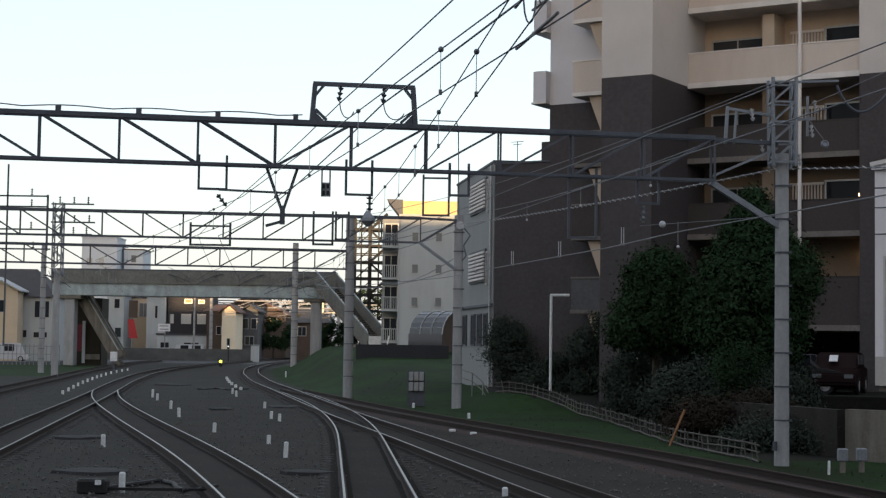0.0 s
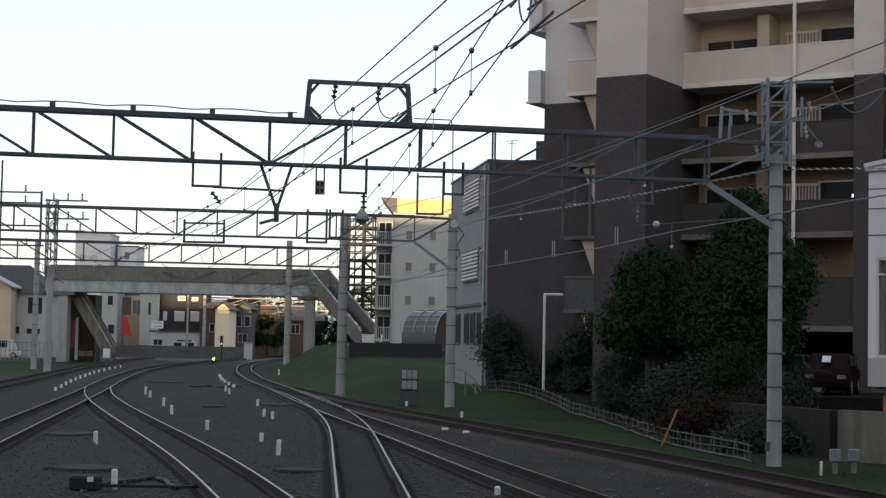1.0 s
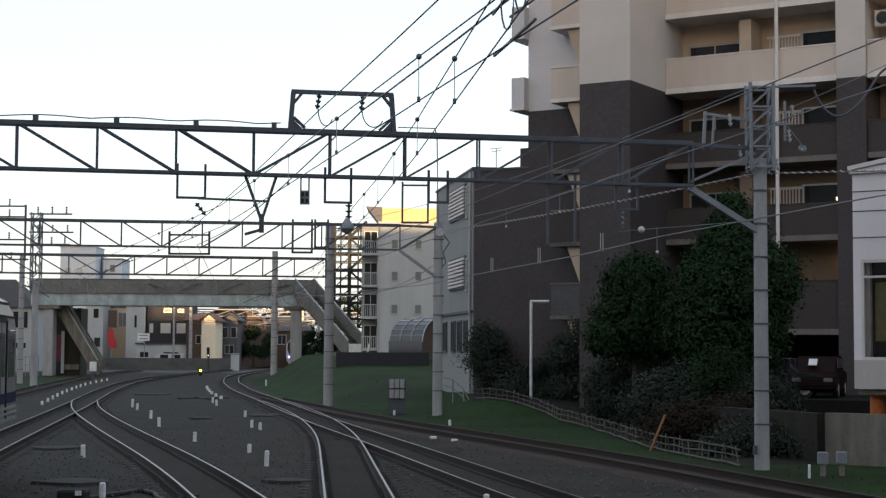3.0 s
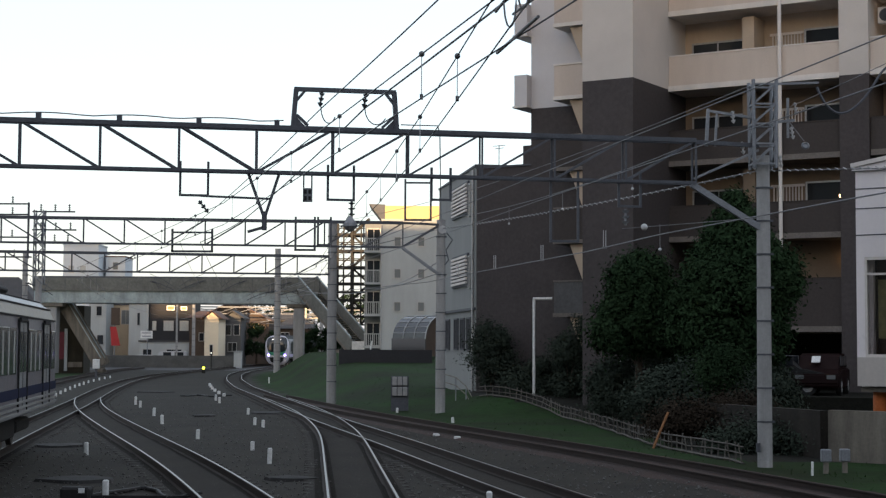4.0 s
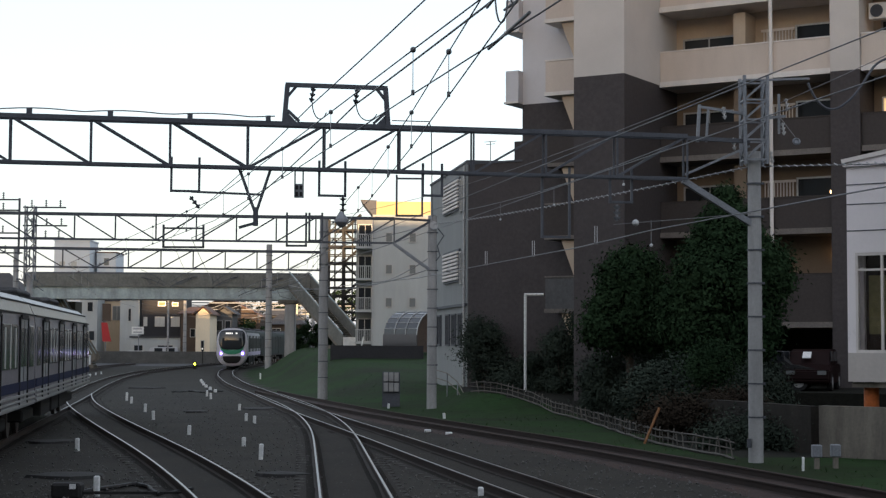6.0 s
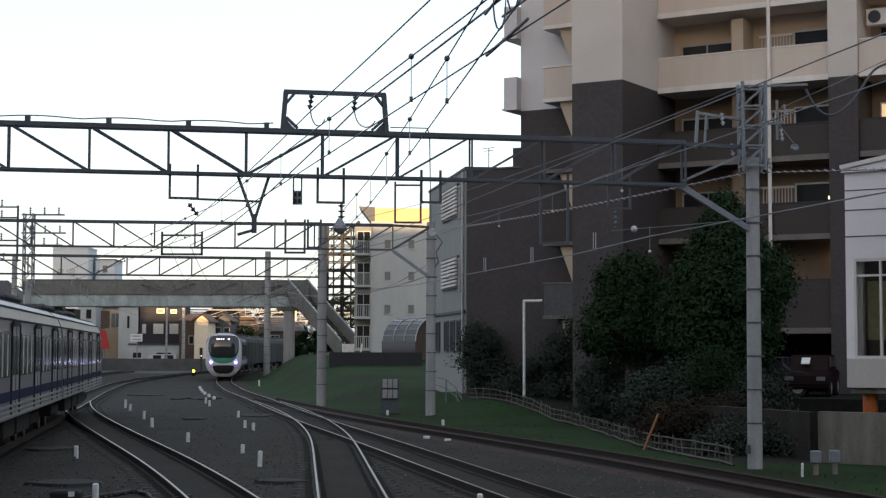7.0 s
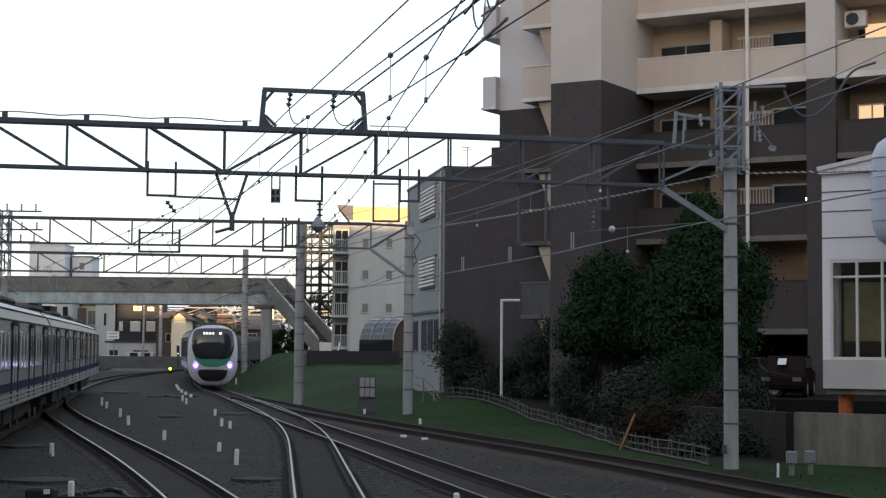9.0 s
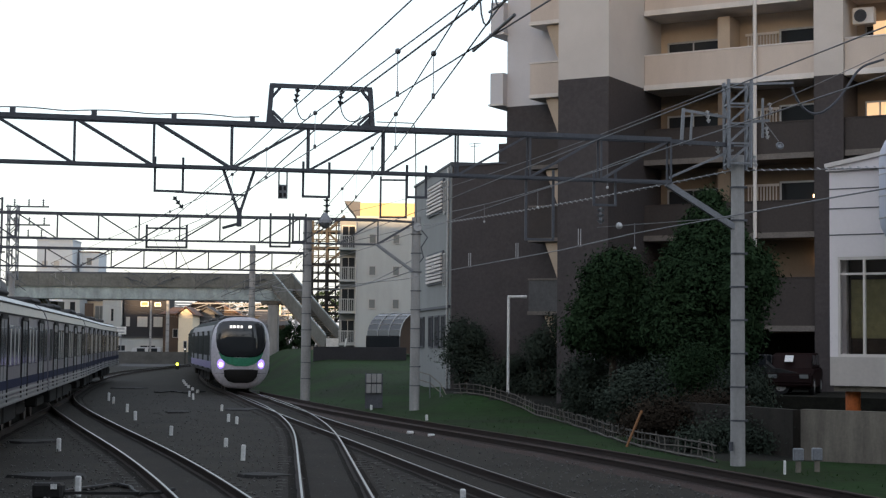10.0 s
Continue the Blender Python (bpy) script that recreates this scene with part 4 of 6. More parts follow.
def hanger(parent, m, w, h, label="", t=0.05):
    """A rectangular drop frame below the beam."""
    bm = bmesh.new()
    for s in (-1, 1):
        box(bm, (s * w / 2, 0, -h / 2 + 0.1), (t, t, h + 0.2), m)
    box(bm, (0, 0, -h), (w + t, t, t), m)
    return part("drop_frame", bm, "darksteel", parent, label)


def portal_one():
    A, Bp = (-17.0, 31.4), (7.1, 35.7)
    d = Vector((Bp[0] - A[0], Bp[1] - A[1])).normalized()
    ang = math.atan2(d.y, d.x)
    a = thing("catenary_portal", Matrix(), "steel lattice portal carrying overhead wires across the tracks", "catenary portal", "catenary portals")
    truss(a, (-16.4, 31.5), (6.0, 35.5), 6.33, 7.28, 14, 0.078, 0.57, planes=(-1, 1))
    on = lambda x, z, off=0.0: Matrix.Translation((x, A[1] + (x - A[0]) * d.y / d.x + off, z)) @ Matrix.Rotation(ang, 4, "Z")
    part("tip", bar(bmesh.new(), (5.9, 35.48, 7.26), (7.5, 35.75, 7.22), 0.09), "darksteel", a)
    part("strut", bar(bmesh.new(), (5.95, 35.5, 6.3), (7.55, 35.8, 5.35), 0.13), "steel", a)
    part("stay", bar(bmesh.new(), (5.99, 35.50, 6.43), (7.51, 35.80, 7.12), 0.05), "steel", a)
    # frame on top, with two hanging insulators
    m = on(-1.74, 7.34)
    bm = bmesh.new()
    bar(bm, m @ Vector((-1.12, 0, 0)), m @ Vector((-1.06, 0, 0.8)), 0.10)
    bar(bm, m @ Vector((1.12, 0, 0)), m @ Vector((1.06, 0, 0.8)), 0.10)
    bar(bm, m @ Vector((-1.1, 0, 0.8)), m @ Vector((1.1, 0, 0.8)), 0.09)
    for s in (-1, 1):
        bar(bm, m @ Vector((s * 1.05, 0, 0.55)), m @ Vector((s * 0.85, 0, 0.8)), 0.06)
        bar(bm, m @ Vector((s * 1.05, 0, 0.25)), m @ Vector((s * 0.8, 0, 0.02)), 0.06)
    f = part("top_frame", bm, "darksteel", a)
    for x in (-0.5, 0.45):
        part("insulator", insulator(bmesh.new(), m @ Vector((x, 0, 0.76)), m @ Vector((x - 0.05, 0, 0.44)), 0.065), "darksteel", f)
    for x, w in ((-0.53, 0.34), (0.42, 0.5)):
        part("jumper", tubes(bmesh.new(), [m @ Vector((x + w * (1 - math.cos(t)) / 2, -0.03, 0.44 - 0.36 * math.sin(t))) for t in np.linspace(0, 2.5, 12)], 0.013, 5), "darksteel", f)
    for s in (-1, 1):
        for z0 in (0.0, 0.8):
            g = bmesh.new()
            e = -1 if z0 else 1
            v = [g.verts.new(m @ Vector(p)) for y in (-0.02, 0.02) for p in ((s * 1.09, y, z0), (s * (0.94 if z0 else 0.86), y, z0), (s * 1.07, y, z0 + e * (0.12 if z0 else 0.22)))]
            for q in ((0, 1, 2), (5, 4, 3), (0, 3, 4, 1), (1, 4, 5, 2), (2, 5, 3, 0)):
                g.faces.new([v[k] for k in q])
            part("gusset", g, "darksteel", f)
    # low cable along the top chord on small saddles
    bm, bs = bmesh.new(), bmesh.new()
    pts = []
    for k in range(60):
        x = -15 + k * 0.26
        if x > -3.0:
            break
        c = on(x, 7.42 + 0.05 * abs(math.sin(x * math.pi / 1.75)))
        pts.append(c.translation)
    tubes(bm, pts, 0.014)
    part("feeder_cable", bm, "wire", a)
    for k in range(7):
        part("saddle", B(on(-12.9 + k * 1.62, 7.40).translation, (0.10, 0.1, 0.12)), "darksteel", a)
    # drop frames and steady arms below
    hanger(a, on(-4.88, 6.33), 0.58, 0.52)
    hanger(a, on(-1.82, 6.33), 0.56, 0.55)
    hanger(a, on(0.33, 6.33), 0.42, 0.5)
    hanger(a, on(4.52, 6.33), 0.50, 0.55)
    hanger(a, on(3.05, 6.33), 0.62, 1.35)
    bm = bmesh.new()
    for e in (-0.085, 0.085):
        box(bm, on(-2.52 + e, 6.05).translation, (0.03, 0.04, 0.66))
    sign = part("line_sign", bm, "darksteel", a, "small sign board hung on two bars")
    part("sign_face", B(on(-2.52, 5.87, 0.0).translation, (0.18, 0.03, 0.30)), "steel", sign)
    for e in (-0.045, 0.045):
        for z in (5.80, 5.94):
            part("text_bar", B(on(-2.52 + e, z, -0.02).translation, (0.055, 0.02, 0.09)), "black", sign)
    bm = bmesh.new()
    q = on(-3.42, 6.3)
    bar(bm, q @ Vector((-0.35, 0, 0)), q @ Vector((0, 0, -0.95)), 0.06)
    bar(bm, q @ Vector((0.3, 0, 0)), q @ Vector((0, 0, -0.95)), 0.06)
    bar(bm, q @ Vector((-1.35, 0, -0.5)), q @ Vector((0.1, 0, -0.53)), 0.045)
    bar(bm, q @ Vector((0, 0, -0.8)), q @ Vector((0, 0, -1.2)), 0.10)
    bar(bm, q @ Vector((-0.35, 0, -1.24)), q @ Vector((0.05, 0, -1.12)), 0.06)
    s = part("steady_arm", bm, "darksteel", a)
    part("insulator", insulator(bmesh.new(), q @ Vector((-1.38, 0, -0.6)), q @ Vector((-1.18, 0, -0.85)), 0.06), "darksteel", s)
    part("insulator", insulator(bmesh.new(), on(4.43, 5.72).translation, on(4.43, 5.36).translation, 0.09, 3), "steel", a)
    # pole with lattice top
    p = concrete_pole(7.62, 35.85, 7.0, 0.17, "tall banded concrete pole with a lattice steel top")
    bm = bmesh.new()
    for sx in (-1, 1):
        for sy in (-1, 1):
            bar(bm, (sx * 0.24, sy * 0.24, 6.7), (sx * 0.26, sy * 0.26, 8.7), 0.06)
    for k in range(5):
        z = 6.8 + k * 0.45
        for sy in (-1, 1):
            bar(bm, (-0.25, sy * 0.25, z), (0.25, sy * 0.25, z), 0.04)
            bar(bm, (sy * 0.25, -0.25, z), (sy * 0.25, 0.25, z), 0.04)
            if k < 4:
                bar(bm, (-0.25, sy * 0.25, z), (0.25, sy * 0.25, z + 0.45), 0.035)
                bar(bm, (sy * 0.25, 0.25, z), (sy * 0.25, -0.25, z + 0.45), 0.035)
    part("lattice_head", bm, "steel", p)
    for p0, p1, w in (((-1.3, -0.1, 7.2), (-1.25, -0.1, 8.05), 0.07), ((-1.25, -0.1, 8.0), (-0.25, -0.1, 7.85), 0.06), ((-1.1, -0.1, 7.2), (-1.05, -0.1, 8.0), 0.05),
                      ((-1.4, -0.1, 7.3), (-0.2, -0.1, 7.25), 0.05), ((0.2, -0.1, 7.75), (0.7, -0.1, 7.8), 0.06), ((0.55, -0.1, 7.4), (0.55, -0.1, 8.3), 0.05), ((0.2, -0.1, 8.62), (1.25, -0.1, 8.66), 0.05)):
        part("bracket_arm", bar(bmesh.new(), p0, p1, w), "steel", p)
    for x, z in ((-0.72, 8.0), (-0.5, 7.3), (0.62, 7.65), (0.7, 8.2), (-0.25, 6.95), (0.35, 7.0)):
        part("insulator", insulator(bmesh.new(), (x, -0.12, z), (x + 0.04, -0.12, z - 0.28), 0.055), "ceramic", p)
    part("cable_clamp", tube(bmesh.new(), (-0.19, -0.19, 0.35), (-0.19, -0.19, 0.55), 0.05), "darksteel", p)
    # looping jumper cable near the head
    bm = bmesh.new()
    knots = [(1.19, -0.10, 8.62), (1.33, -0.10, 8.26), (1.53, -0.10, 8.02), (1.75, -0.10, 7.91), (2.08, -0.10, 8.09), (2.36, -0.10, 8.39), (2.60, -0.10, 8.77), (2.77, -0.10, 9.05), (3.38, -0.10, 9.25)]
    run = np.cumsum([0] + [(Vector(q) - Vector(p)).length for p, q in zip(knots, knots[1:])])
    fine = np.linspace(0, run[-1], 60)
    curve = np.stack([np.convolve(np.pad(np.interp(fine, run, [p[k] for p in knots]), 4, "edge"), np.ones(9) / 9, "valid") for k in range(3)], axis=1)
    tubes(bm, [tuple(p) for p in curve.tolist()], 0.03, 6)
    part("jumper_cable", bm, "darksteel", p)
    part("ring_insulator", lathe(bmesh.new(), [(0.07, -0.03), (0.095, 0.0), (0.07, 0.03), (0.04, 0.0)], Matrix.Translation((0.93, -0.15, 7.22)) @ Matrix.Rotation(radians(70), 4, "X")), "steel", p)
    part("ring_stay", tube(bmesh.new(), (0.58, -0.12, 7.75), (0.9, -0.15, 7.32), 0.012, n=6), "wire", p)


portal_one()


def portal_two():
    a = thing("catenary_portal", Matrix(), "steel lattice portal with thin chords above the curve", "catenary portal", "catenary portals")
    truss(a, (-24.0, 60.5), (-0.9, 63.2), 6.58, 7.55, 15, 0.1, 0.6)
    part("tip", bar(bmesh.new(), (-0.9, 63.2, 7.55), (0.55, 63.4, 7.5), 0.09), "darksteel", a)
    part("strut", bar(bmesh.new(), (-0.9, 63.2, 6.55), (0.5, 63.4, 5.55), 0.11), "steel", a)
    part("tie", bar(bmesh.new(), (-0.9, 63.2, 6.6), (0.5, 63.4, 7.45), 0.09), "darksteel", a)
    for x, z, w, h in ((-9.1, 7.0, 1.55, 0.68), (-4.7, 7.5, 0.75, 1.1), (-3.95, 7.5, 0.5, 0.9), (-0.3, 9.0, 1.0, 1.4)):
        hanger(a, Matrix.Translation((x, 62.3, z)), w, h, t=0.08)
        part("frame_top", B((x, 62.3, z + 0.06), (w, 0.07, 0.07)), "darksteel", a)
    part("insulator", insulator(bmesh.new(), (-2.9, 62.4, 8.35), (-2.9, 62.4, 7.7), 0.16), "darksteel", a)
    part("bell_insulator", lathe(bmesh.new(), [(0.05, 0.35), (0.12, 0.25), (0.26, 0.06), (0.28, -0.06), (0.16, -0.2), (0.06, -0.28)], Matrix.Translation((-2.95, 62.3, 7.4)), 18), "steel", a)
    p = concrete_pole(0.62, 63.5, 7.7, 0.2, "banded concrete pole at the grass edge")
    part("pole_cap", tube(bmesh.new(), (0.05, -0.3, 7.3), (0.05, 0.3, 7.3), 0.16, n=16), "ceramic", p)
    bm = bmesh.new()
    tubes(bm, [(0.2, -0.1, 7.2), (0.45, -0.1, 6.9), (0.2, -0.1, 6.5), (0.3, -0.1, 6.1), (0.15, -0.1, 5.9)], 0.025)
    part("loop_cable", bm, "darksteel", p)


portal_two()


def portal_three():
    a = thing("catenary_portal", Matrix(), "far steel lattice portal before the footbridge", "catenary portal", "catenary portals")
    truss(a, (-26.0, 70.5), (-4.5, 74.2), 5.98, 6.82, 15, 0.1, 0.5)
    concrete_pole(-4.33, 74.35, 8.4, 0.23, "banded concrete pole on the grass bank", 0.0)
    for x, y, h, r in ((-13.2, 143, 11.0, 0.3), (-29.5, 118, 9.5, 0.22), (-30.2, 195, 9.5, 0.13), (-38.5, 128, 10, 0.25), (-28.3, 196, 9, 0.22)):
        concrete_pole(x, y, h, r, "plain concrete overhead line pole beside the tracks", ground_z(x, y))
    # lattice gantry at the far left
    g = thing("lattice_mast", Matrix.Translation((-25.35, 105, 0)), "lattice steel mast with cross arms beside the sidings", "mast")
    for sx in (-1, 1):
        for sy in (-1, 1):
            part("leg", bar(bmesh.new(), (sx * 0.3, sy * 0.3, 6.6), (sx * 0.3, sy * 0.3, 11.5), 0.08), "steel", g)
    part("shaft", tube(bmesh.new(), (0, 0, -0.2), (0, 0, 7.0), 0.24, 0.2, 16), "concrete", g)
    for k in range(8):
        z = 6.6 + k * 0.6
        u = 1 if k % 2 else -1
        for e in (-1, 1):
            part("lacing_bar", bar(bmesh.new(), (-0.3 * u, e * 0.3, z), (0.3 * u, e * 0.3, z + 0.6), 0.06), "steel", g)
            part("lacing_bar", bar(bmesh.new(), (e * 0.3, -0.3 * u, z), (e * 0.3, 0.3 * u, z + 0.6), 0.06), "steel", g)
    for z, x0, x1 in ((11.4, -0.5, 2.3), (10.2, -0.5, 2.4), (9.4, -0.4, 2.2), (11.9, -9, -0.7), (11.2, -9, -0.7), (9.7, -9, -0.7), (8.4, -9, -0.5)):
        b = part("cross_arm", bar(bmesh.new(), (x0, 0, z), (x1, 0, z), 0.1), "darksteel", g)
        for k in range(3):
            x = x0 + (x1 - x0) * (k + 0.6) / 3
            part("insulator", insulator(bmesh.new(), (x, 0, z + 0.05), (x, 0, z + 0.5), 0.1), "darksteel", b)
    part("upright", bar(bmesh.new(), (-0.75, 0, 8.3), (-0.75, 0, 12.0), 0.12), "darksteel", g)
    part("upright", bar(bmesh.new(), (-3.4, 0, 2), (-3.4, 0, 14.0), 0.1), "darksteel", g)
    # far portal near the bridge
    b = thing("catenary_portal", Matrix(), "distant lattice portal in front of the footbridge", "catenary portal", "catenary portals")
    truss(b, (-42.0, 182), (-12.0, 186), 7.4, 8.3, 14, 0.12, 0.5)
    for x, y in ((-42.0, 182), (-12.0, 186)):
        part("portal_leg", tube(bmesh.new(), (x, y, -0.3), (x, y, 8.8), 0.22, 0.18, 14), "concrete", b)


portal_three()


def wire(name, pts, r, label, sag=0.25):
    """One wire through its supports, sagging a little between them."""
    line = []
    for p, q in zip(pts, pts[1:]):
        n = 10
        for k in range(n):
            f = k / n
            v = Vector(p).lerp(Vector(q), f)
            v.z -= sag * 4 * f * (1 - f) * ((Vector(q) - Vector(p)).length / 35)
            line.append(v)
    line.append(Vector(pts[-1]))
    w = part(name, tubes(bmesh.new(), line, r, 6), "wire")
    tagged(w, label, "wire", "overhead wires")
    return w


def overhead(contact, ys_drop, zc=5.2, zm=5.66, thick=0.008):
    """Contact wire and messenger of one track with their droppers; contact: (x, y) points from near to far."""
    xs = lambda y: float(np.interp(y, [p[1] for p in contact], [p[0] for p in contact]))
    c = wire("contact_wire", [(x, y, zc) for x, y in contact], 0.0075, "thin dark contact wire above the track", 0.0)
    m = wire("messenger_wire", [(x, y, zm) for x, y in contact], thick, "dark messenger wire with small clamps", 0.0)
    for y in ys_drop:
        x = xs(y)
        d = thing("dropper", Matrix.Translation((x, y, 0)), "thin dropper wire with round clamp between overhead wires", "dropper", "droppers")
        part("stem", tube(bmesh.new(), (0, 0, zc), (0, 0, zm), 0.005, n=5), "ceramic", d)
        bm = bmesh.new()
        bmesh.ops.create_uvsphere(bm, u_segments=10, v_segments=7, radius=0.032, matrix=Matrix.Translation((0, 0, zm)))
        part("clamp", bm, "wire", d)
        part("clip", B((0, 0, zc + 0.015), (0.035, 0.06, 0.05)), "wire", d)


overhead([(2.7, 5), (-0.05, 16.3), (-2.1, 24.8), (-4.25, 33.6), (-9.5, 50), (-13.6, 62.5), (-18.1, 91), (-22.5, 134), (-22.9, 160), (-22.4, 200), (-17, 300)], (16.3, 20.8, 24.8, 28.6, 32.2, 37, 42, 47, 53, 59, 66, 73, 80, 88))
overhead([(1.35, 5), (0.32, 16.4), (-0.08, 20.8), (-0.84, 28.4), (-1.5, 34), (-4.3, 62), (-7.6, 78)], (16.4, 20.8, 24.5, 27.9, 31, 40, 47, 54, 60))
# the siding's contact wire, with stout pale stubs
SIDING_WIRE = [(9.0, 20), (7.35, 26.5), (5.3, 35.7), (4.3, 42.4), (1.84, 54), (0.1, 63), (-3.6, 73), (-8.3, 86)]
wire("contact_wire", [(x, y, 5.2) for x, y in SIDING_WIRE], 0.014, "pale worn contact wire above the disused siding", 0.0)
for y in (40.6, 46.6, 52.0, 57.5):
    x = float(np.interp(y, [p[1] for p in SIDING_WIRE], [p[0] for p in SIDING_WIRE]))
    d = thing("dropper", Matrix.Translation((x, y, 5.2)), "short pale double dropper standing on the contact wire", "dropper", "droppers")
    for e in (-0.03, 0.03):
        part("stem", tube(bmesh.new(), (e, 0, -0.02), (e, 0, 0.44), 0.011, n=6), "ceramic", d)
    part("clip", B((0, 0, 0.0), (0.11, 0.05, 0.05)), "wire", d)
overhead([(6.4, 5), (2.1, 27), (0.7, 34.5), (-1.2, 44), (-5, 64), (-8.2, 81.5), (-14.4, 118), (-17.8, 160), (-18.2, 200), (-13, 300)], (50, 56, 62, 70, 78, 86, 94))
wire("feeder_wire", [(3.83, 6.00, 7.77), (-2.26, 34.20, 7.77), (-8.79, 62.00, 7.49), (-12, 78, 7.7), (-20, 142, 8)], 0.013, "dark feeder wire on portal insulators", 0.1)
wire("feeder_wire", [(4.98, 6.00, 7.80), (-1.33, 34.35, 7.80), (-7.13, 62.20, 7.53), (-11, 78, 7.7), (-18, 142, 8)], 0.018, "thick dark feeder wire on portal insulators", 0.1)
wire("feeder_wire", [(7.39, 35.80, 8.61), (0.64, 63.50, 8.56), (-4.3, 74.3, 8.4)], 0.010, "dark feeder wire between the concrete poles", 0.18)
wire("feeder_wire", [(6.17, 35.70, 7.32), (0.65, 63.50, 7.73)], 0.011, "dark feeder wire between the portals", 0.34)
wire("feeder_wire", [(8.2, 35.8, 8.1), (9.4, 21, 8.1), (11, 4, 8.1)], 0.008, "dark feeder wire running on from the lattice pole", 0.15)
wire("drop_cable", [(-0.55, 34.4, 7.45), (0.25, 34.6, 7.46), (0.30, 34.62, 7.3), (0.45, 48, 7.1), (0.62, 63.3, 7.5)], 0.013, "thin cable from the portal to the next pole", 0.0)
wire("service_cable", [(0.62, 63.3, 5.6), (-8, 100, 6.2), (-11, 149, 7)], 0.016, "sagging service cable to the footbridge", 0.5)
wire("service_cable", [(0.62, 63.3, 6.1), (-5, 121, 7.2)], 0.014, "sagging service cable to the pale flats", 0.35)
cable = wire("spiral_cable", [(-4.2, 74.2, 7.0), (0.65, 63.4, 7.35), (7.5, 35.9, 6.66), (16, 33.2, 6.7)], 0.014, "cable wrapped in pale spiral hangers", 0.12)
for k in range(92):
    v = Vector((7.5, 35.9, 6.66)).lerp(Vector((11.5, 34.6, 6.68)), (k - 67) / 24)
    if k < 68:
        f = k / 67
        v = Vector((0.65, 63.4, 7.35)).lerp(Vector((7.5, 35.9, 6.66)), f)
        v.z -= 0.12 * 4 * f * (1 - f) * 0.81
    o = part("cable_hanger", tube(bmesh.new(), (-0.035, 0.03, 0.02), (0.035, -0.03, -0.03), 0.013, n=6), "ceramic", cable)
    o.location = v
for x, y, z in ((2.83, 54.00, 7.36), (4.13, 48.00, 7.35), (5.33, 41.00, 7.28), (5.20, 35.29, 5.36)):
    d = thing("wire_weight", Matrix.Translation((x, y, z)), "thin hanging rod with a pale round end", "dropper", "hanging rods")
    part("rod", tube(bmesh.new(), (0, 0, 0.03), (0, 0, -0.5), 0.010, n=6), "wire", d)
    bm = bmesh.new()
    bmesh.ops.create_uvsphere(bm, u_segments=10, v_segments=7, radius=0.038, matrix=Matrix.Translation((0, 0, -0.53)))
    part("ball", bm, "ceramic", d)
# splices, sleeves and loops on the nearest wires
for p, q, r in (((0.86, 12.2, 5.2), (0.62, 13.9, 5.23), 0.014), ((1.5, 11.1, 5.66), (0.78, 14.3, 5.66), 0.012), ((1.03, 10.8, 5.66), (0.62, 14.2, 5.66), 0.013)):
    o = part("wire_splice", tube(bmesh.new(), p, q, r, n=8), "wire")
    tagged(o, "thick dark clamped splice on the overhead wire", "wire splice", "wire splices")
for dx, y in ((0.664, 12.6), (0.727, 11.9)):
    bm = bmesh.new()
    tubes(bm, [(dx + 0.05 * math.sin(t), y, 5.43 + 0.235 * math.cos(t)) for t in np.linspace(0, math.tau, 15)], 0.008)
    o = part("jumper_loop", bm, "wire")
    tagged(o, "small dark jumper loop hanging from the wires", "jumper loop", "jumper loops")


# ---------- plants ----------
def crown(rng, blobs, count, size, material, parent, spread=0.24):
    """Leaves set in clumps over uneven masses."""
    vs, fs = [], []
    clumps = []
    for cx, cy, cz, rx, ry, rz, n in blobs:
        for _ in range(n):
            th, ph = rng.uniform(0, math.tau), math.acos(rng.uniform(-0.8, 1))
            k = rng.uniform(0.72, 1.05)
            clumps.append((cx + rx * k * math.sin(ph) * math.cos(th), cy + ry * k * math.sin(ph) * math.sin(th), cz + rz * k * math.cos(ph), rng.uniform(0.6, 1.4) * spread))
    gen = np.random.RandomState(rng.randrange(10 ** 6))
    per = max(1, count // len(clumps))
    c = np.repeat(np.array(clumps), per, axis=0)
    p = c[:, :3] + gen.normal(size=(len(c), 3)) * c[:, 3:4] * np.array([1, 1, 0.8])
    out = p - c[:, :3]
    out /= np.linalg.norm(out, axis=1)[:, None] + 1e-6
    face = out + np.array([0, 0, 0.5]) + 0.45 * gen.normal(size=(len(c), 3))
    b = np.cross(face, gen.normal(size=(len(c), 3)))
    a = np.cross(face, b)
    a /= np.linalg.norm(a, axis=1)[:, None]
    b -= a * (a * b).sum(1)[:, None]
    b /= np.linalg.norm(b, axis=1)[:, None]
    k = size * gen.uniform(0.6, 1.3, (len(c), 1))
    vs = np.stack([p - a * k, p + b * k * 0.45, p + a * k, p - b * k * 0.45], axis=1).reshape(-1, 3).tolist()
    fs = np.arange(len(c) * 4).reshape(-1, 4).tolist()
    me = bpy.data.meshes.new("crown")
    me.from_pydata(vs, [], fs)
    me.materials.append(M[material])
    ob = new("crown", me)
    ob.parent = parent
    return ob


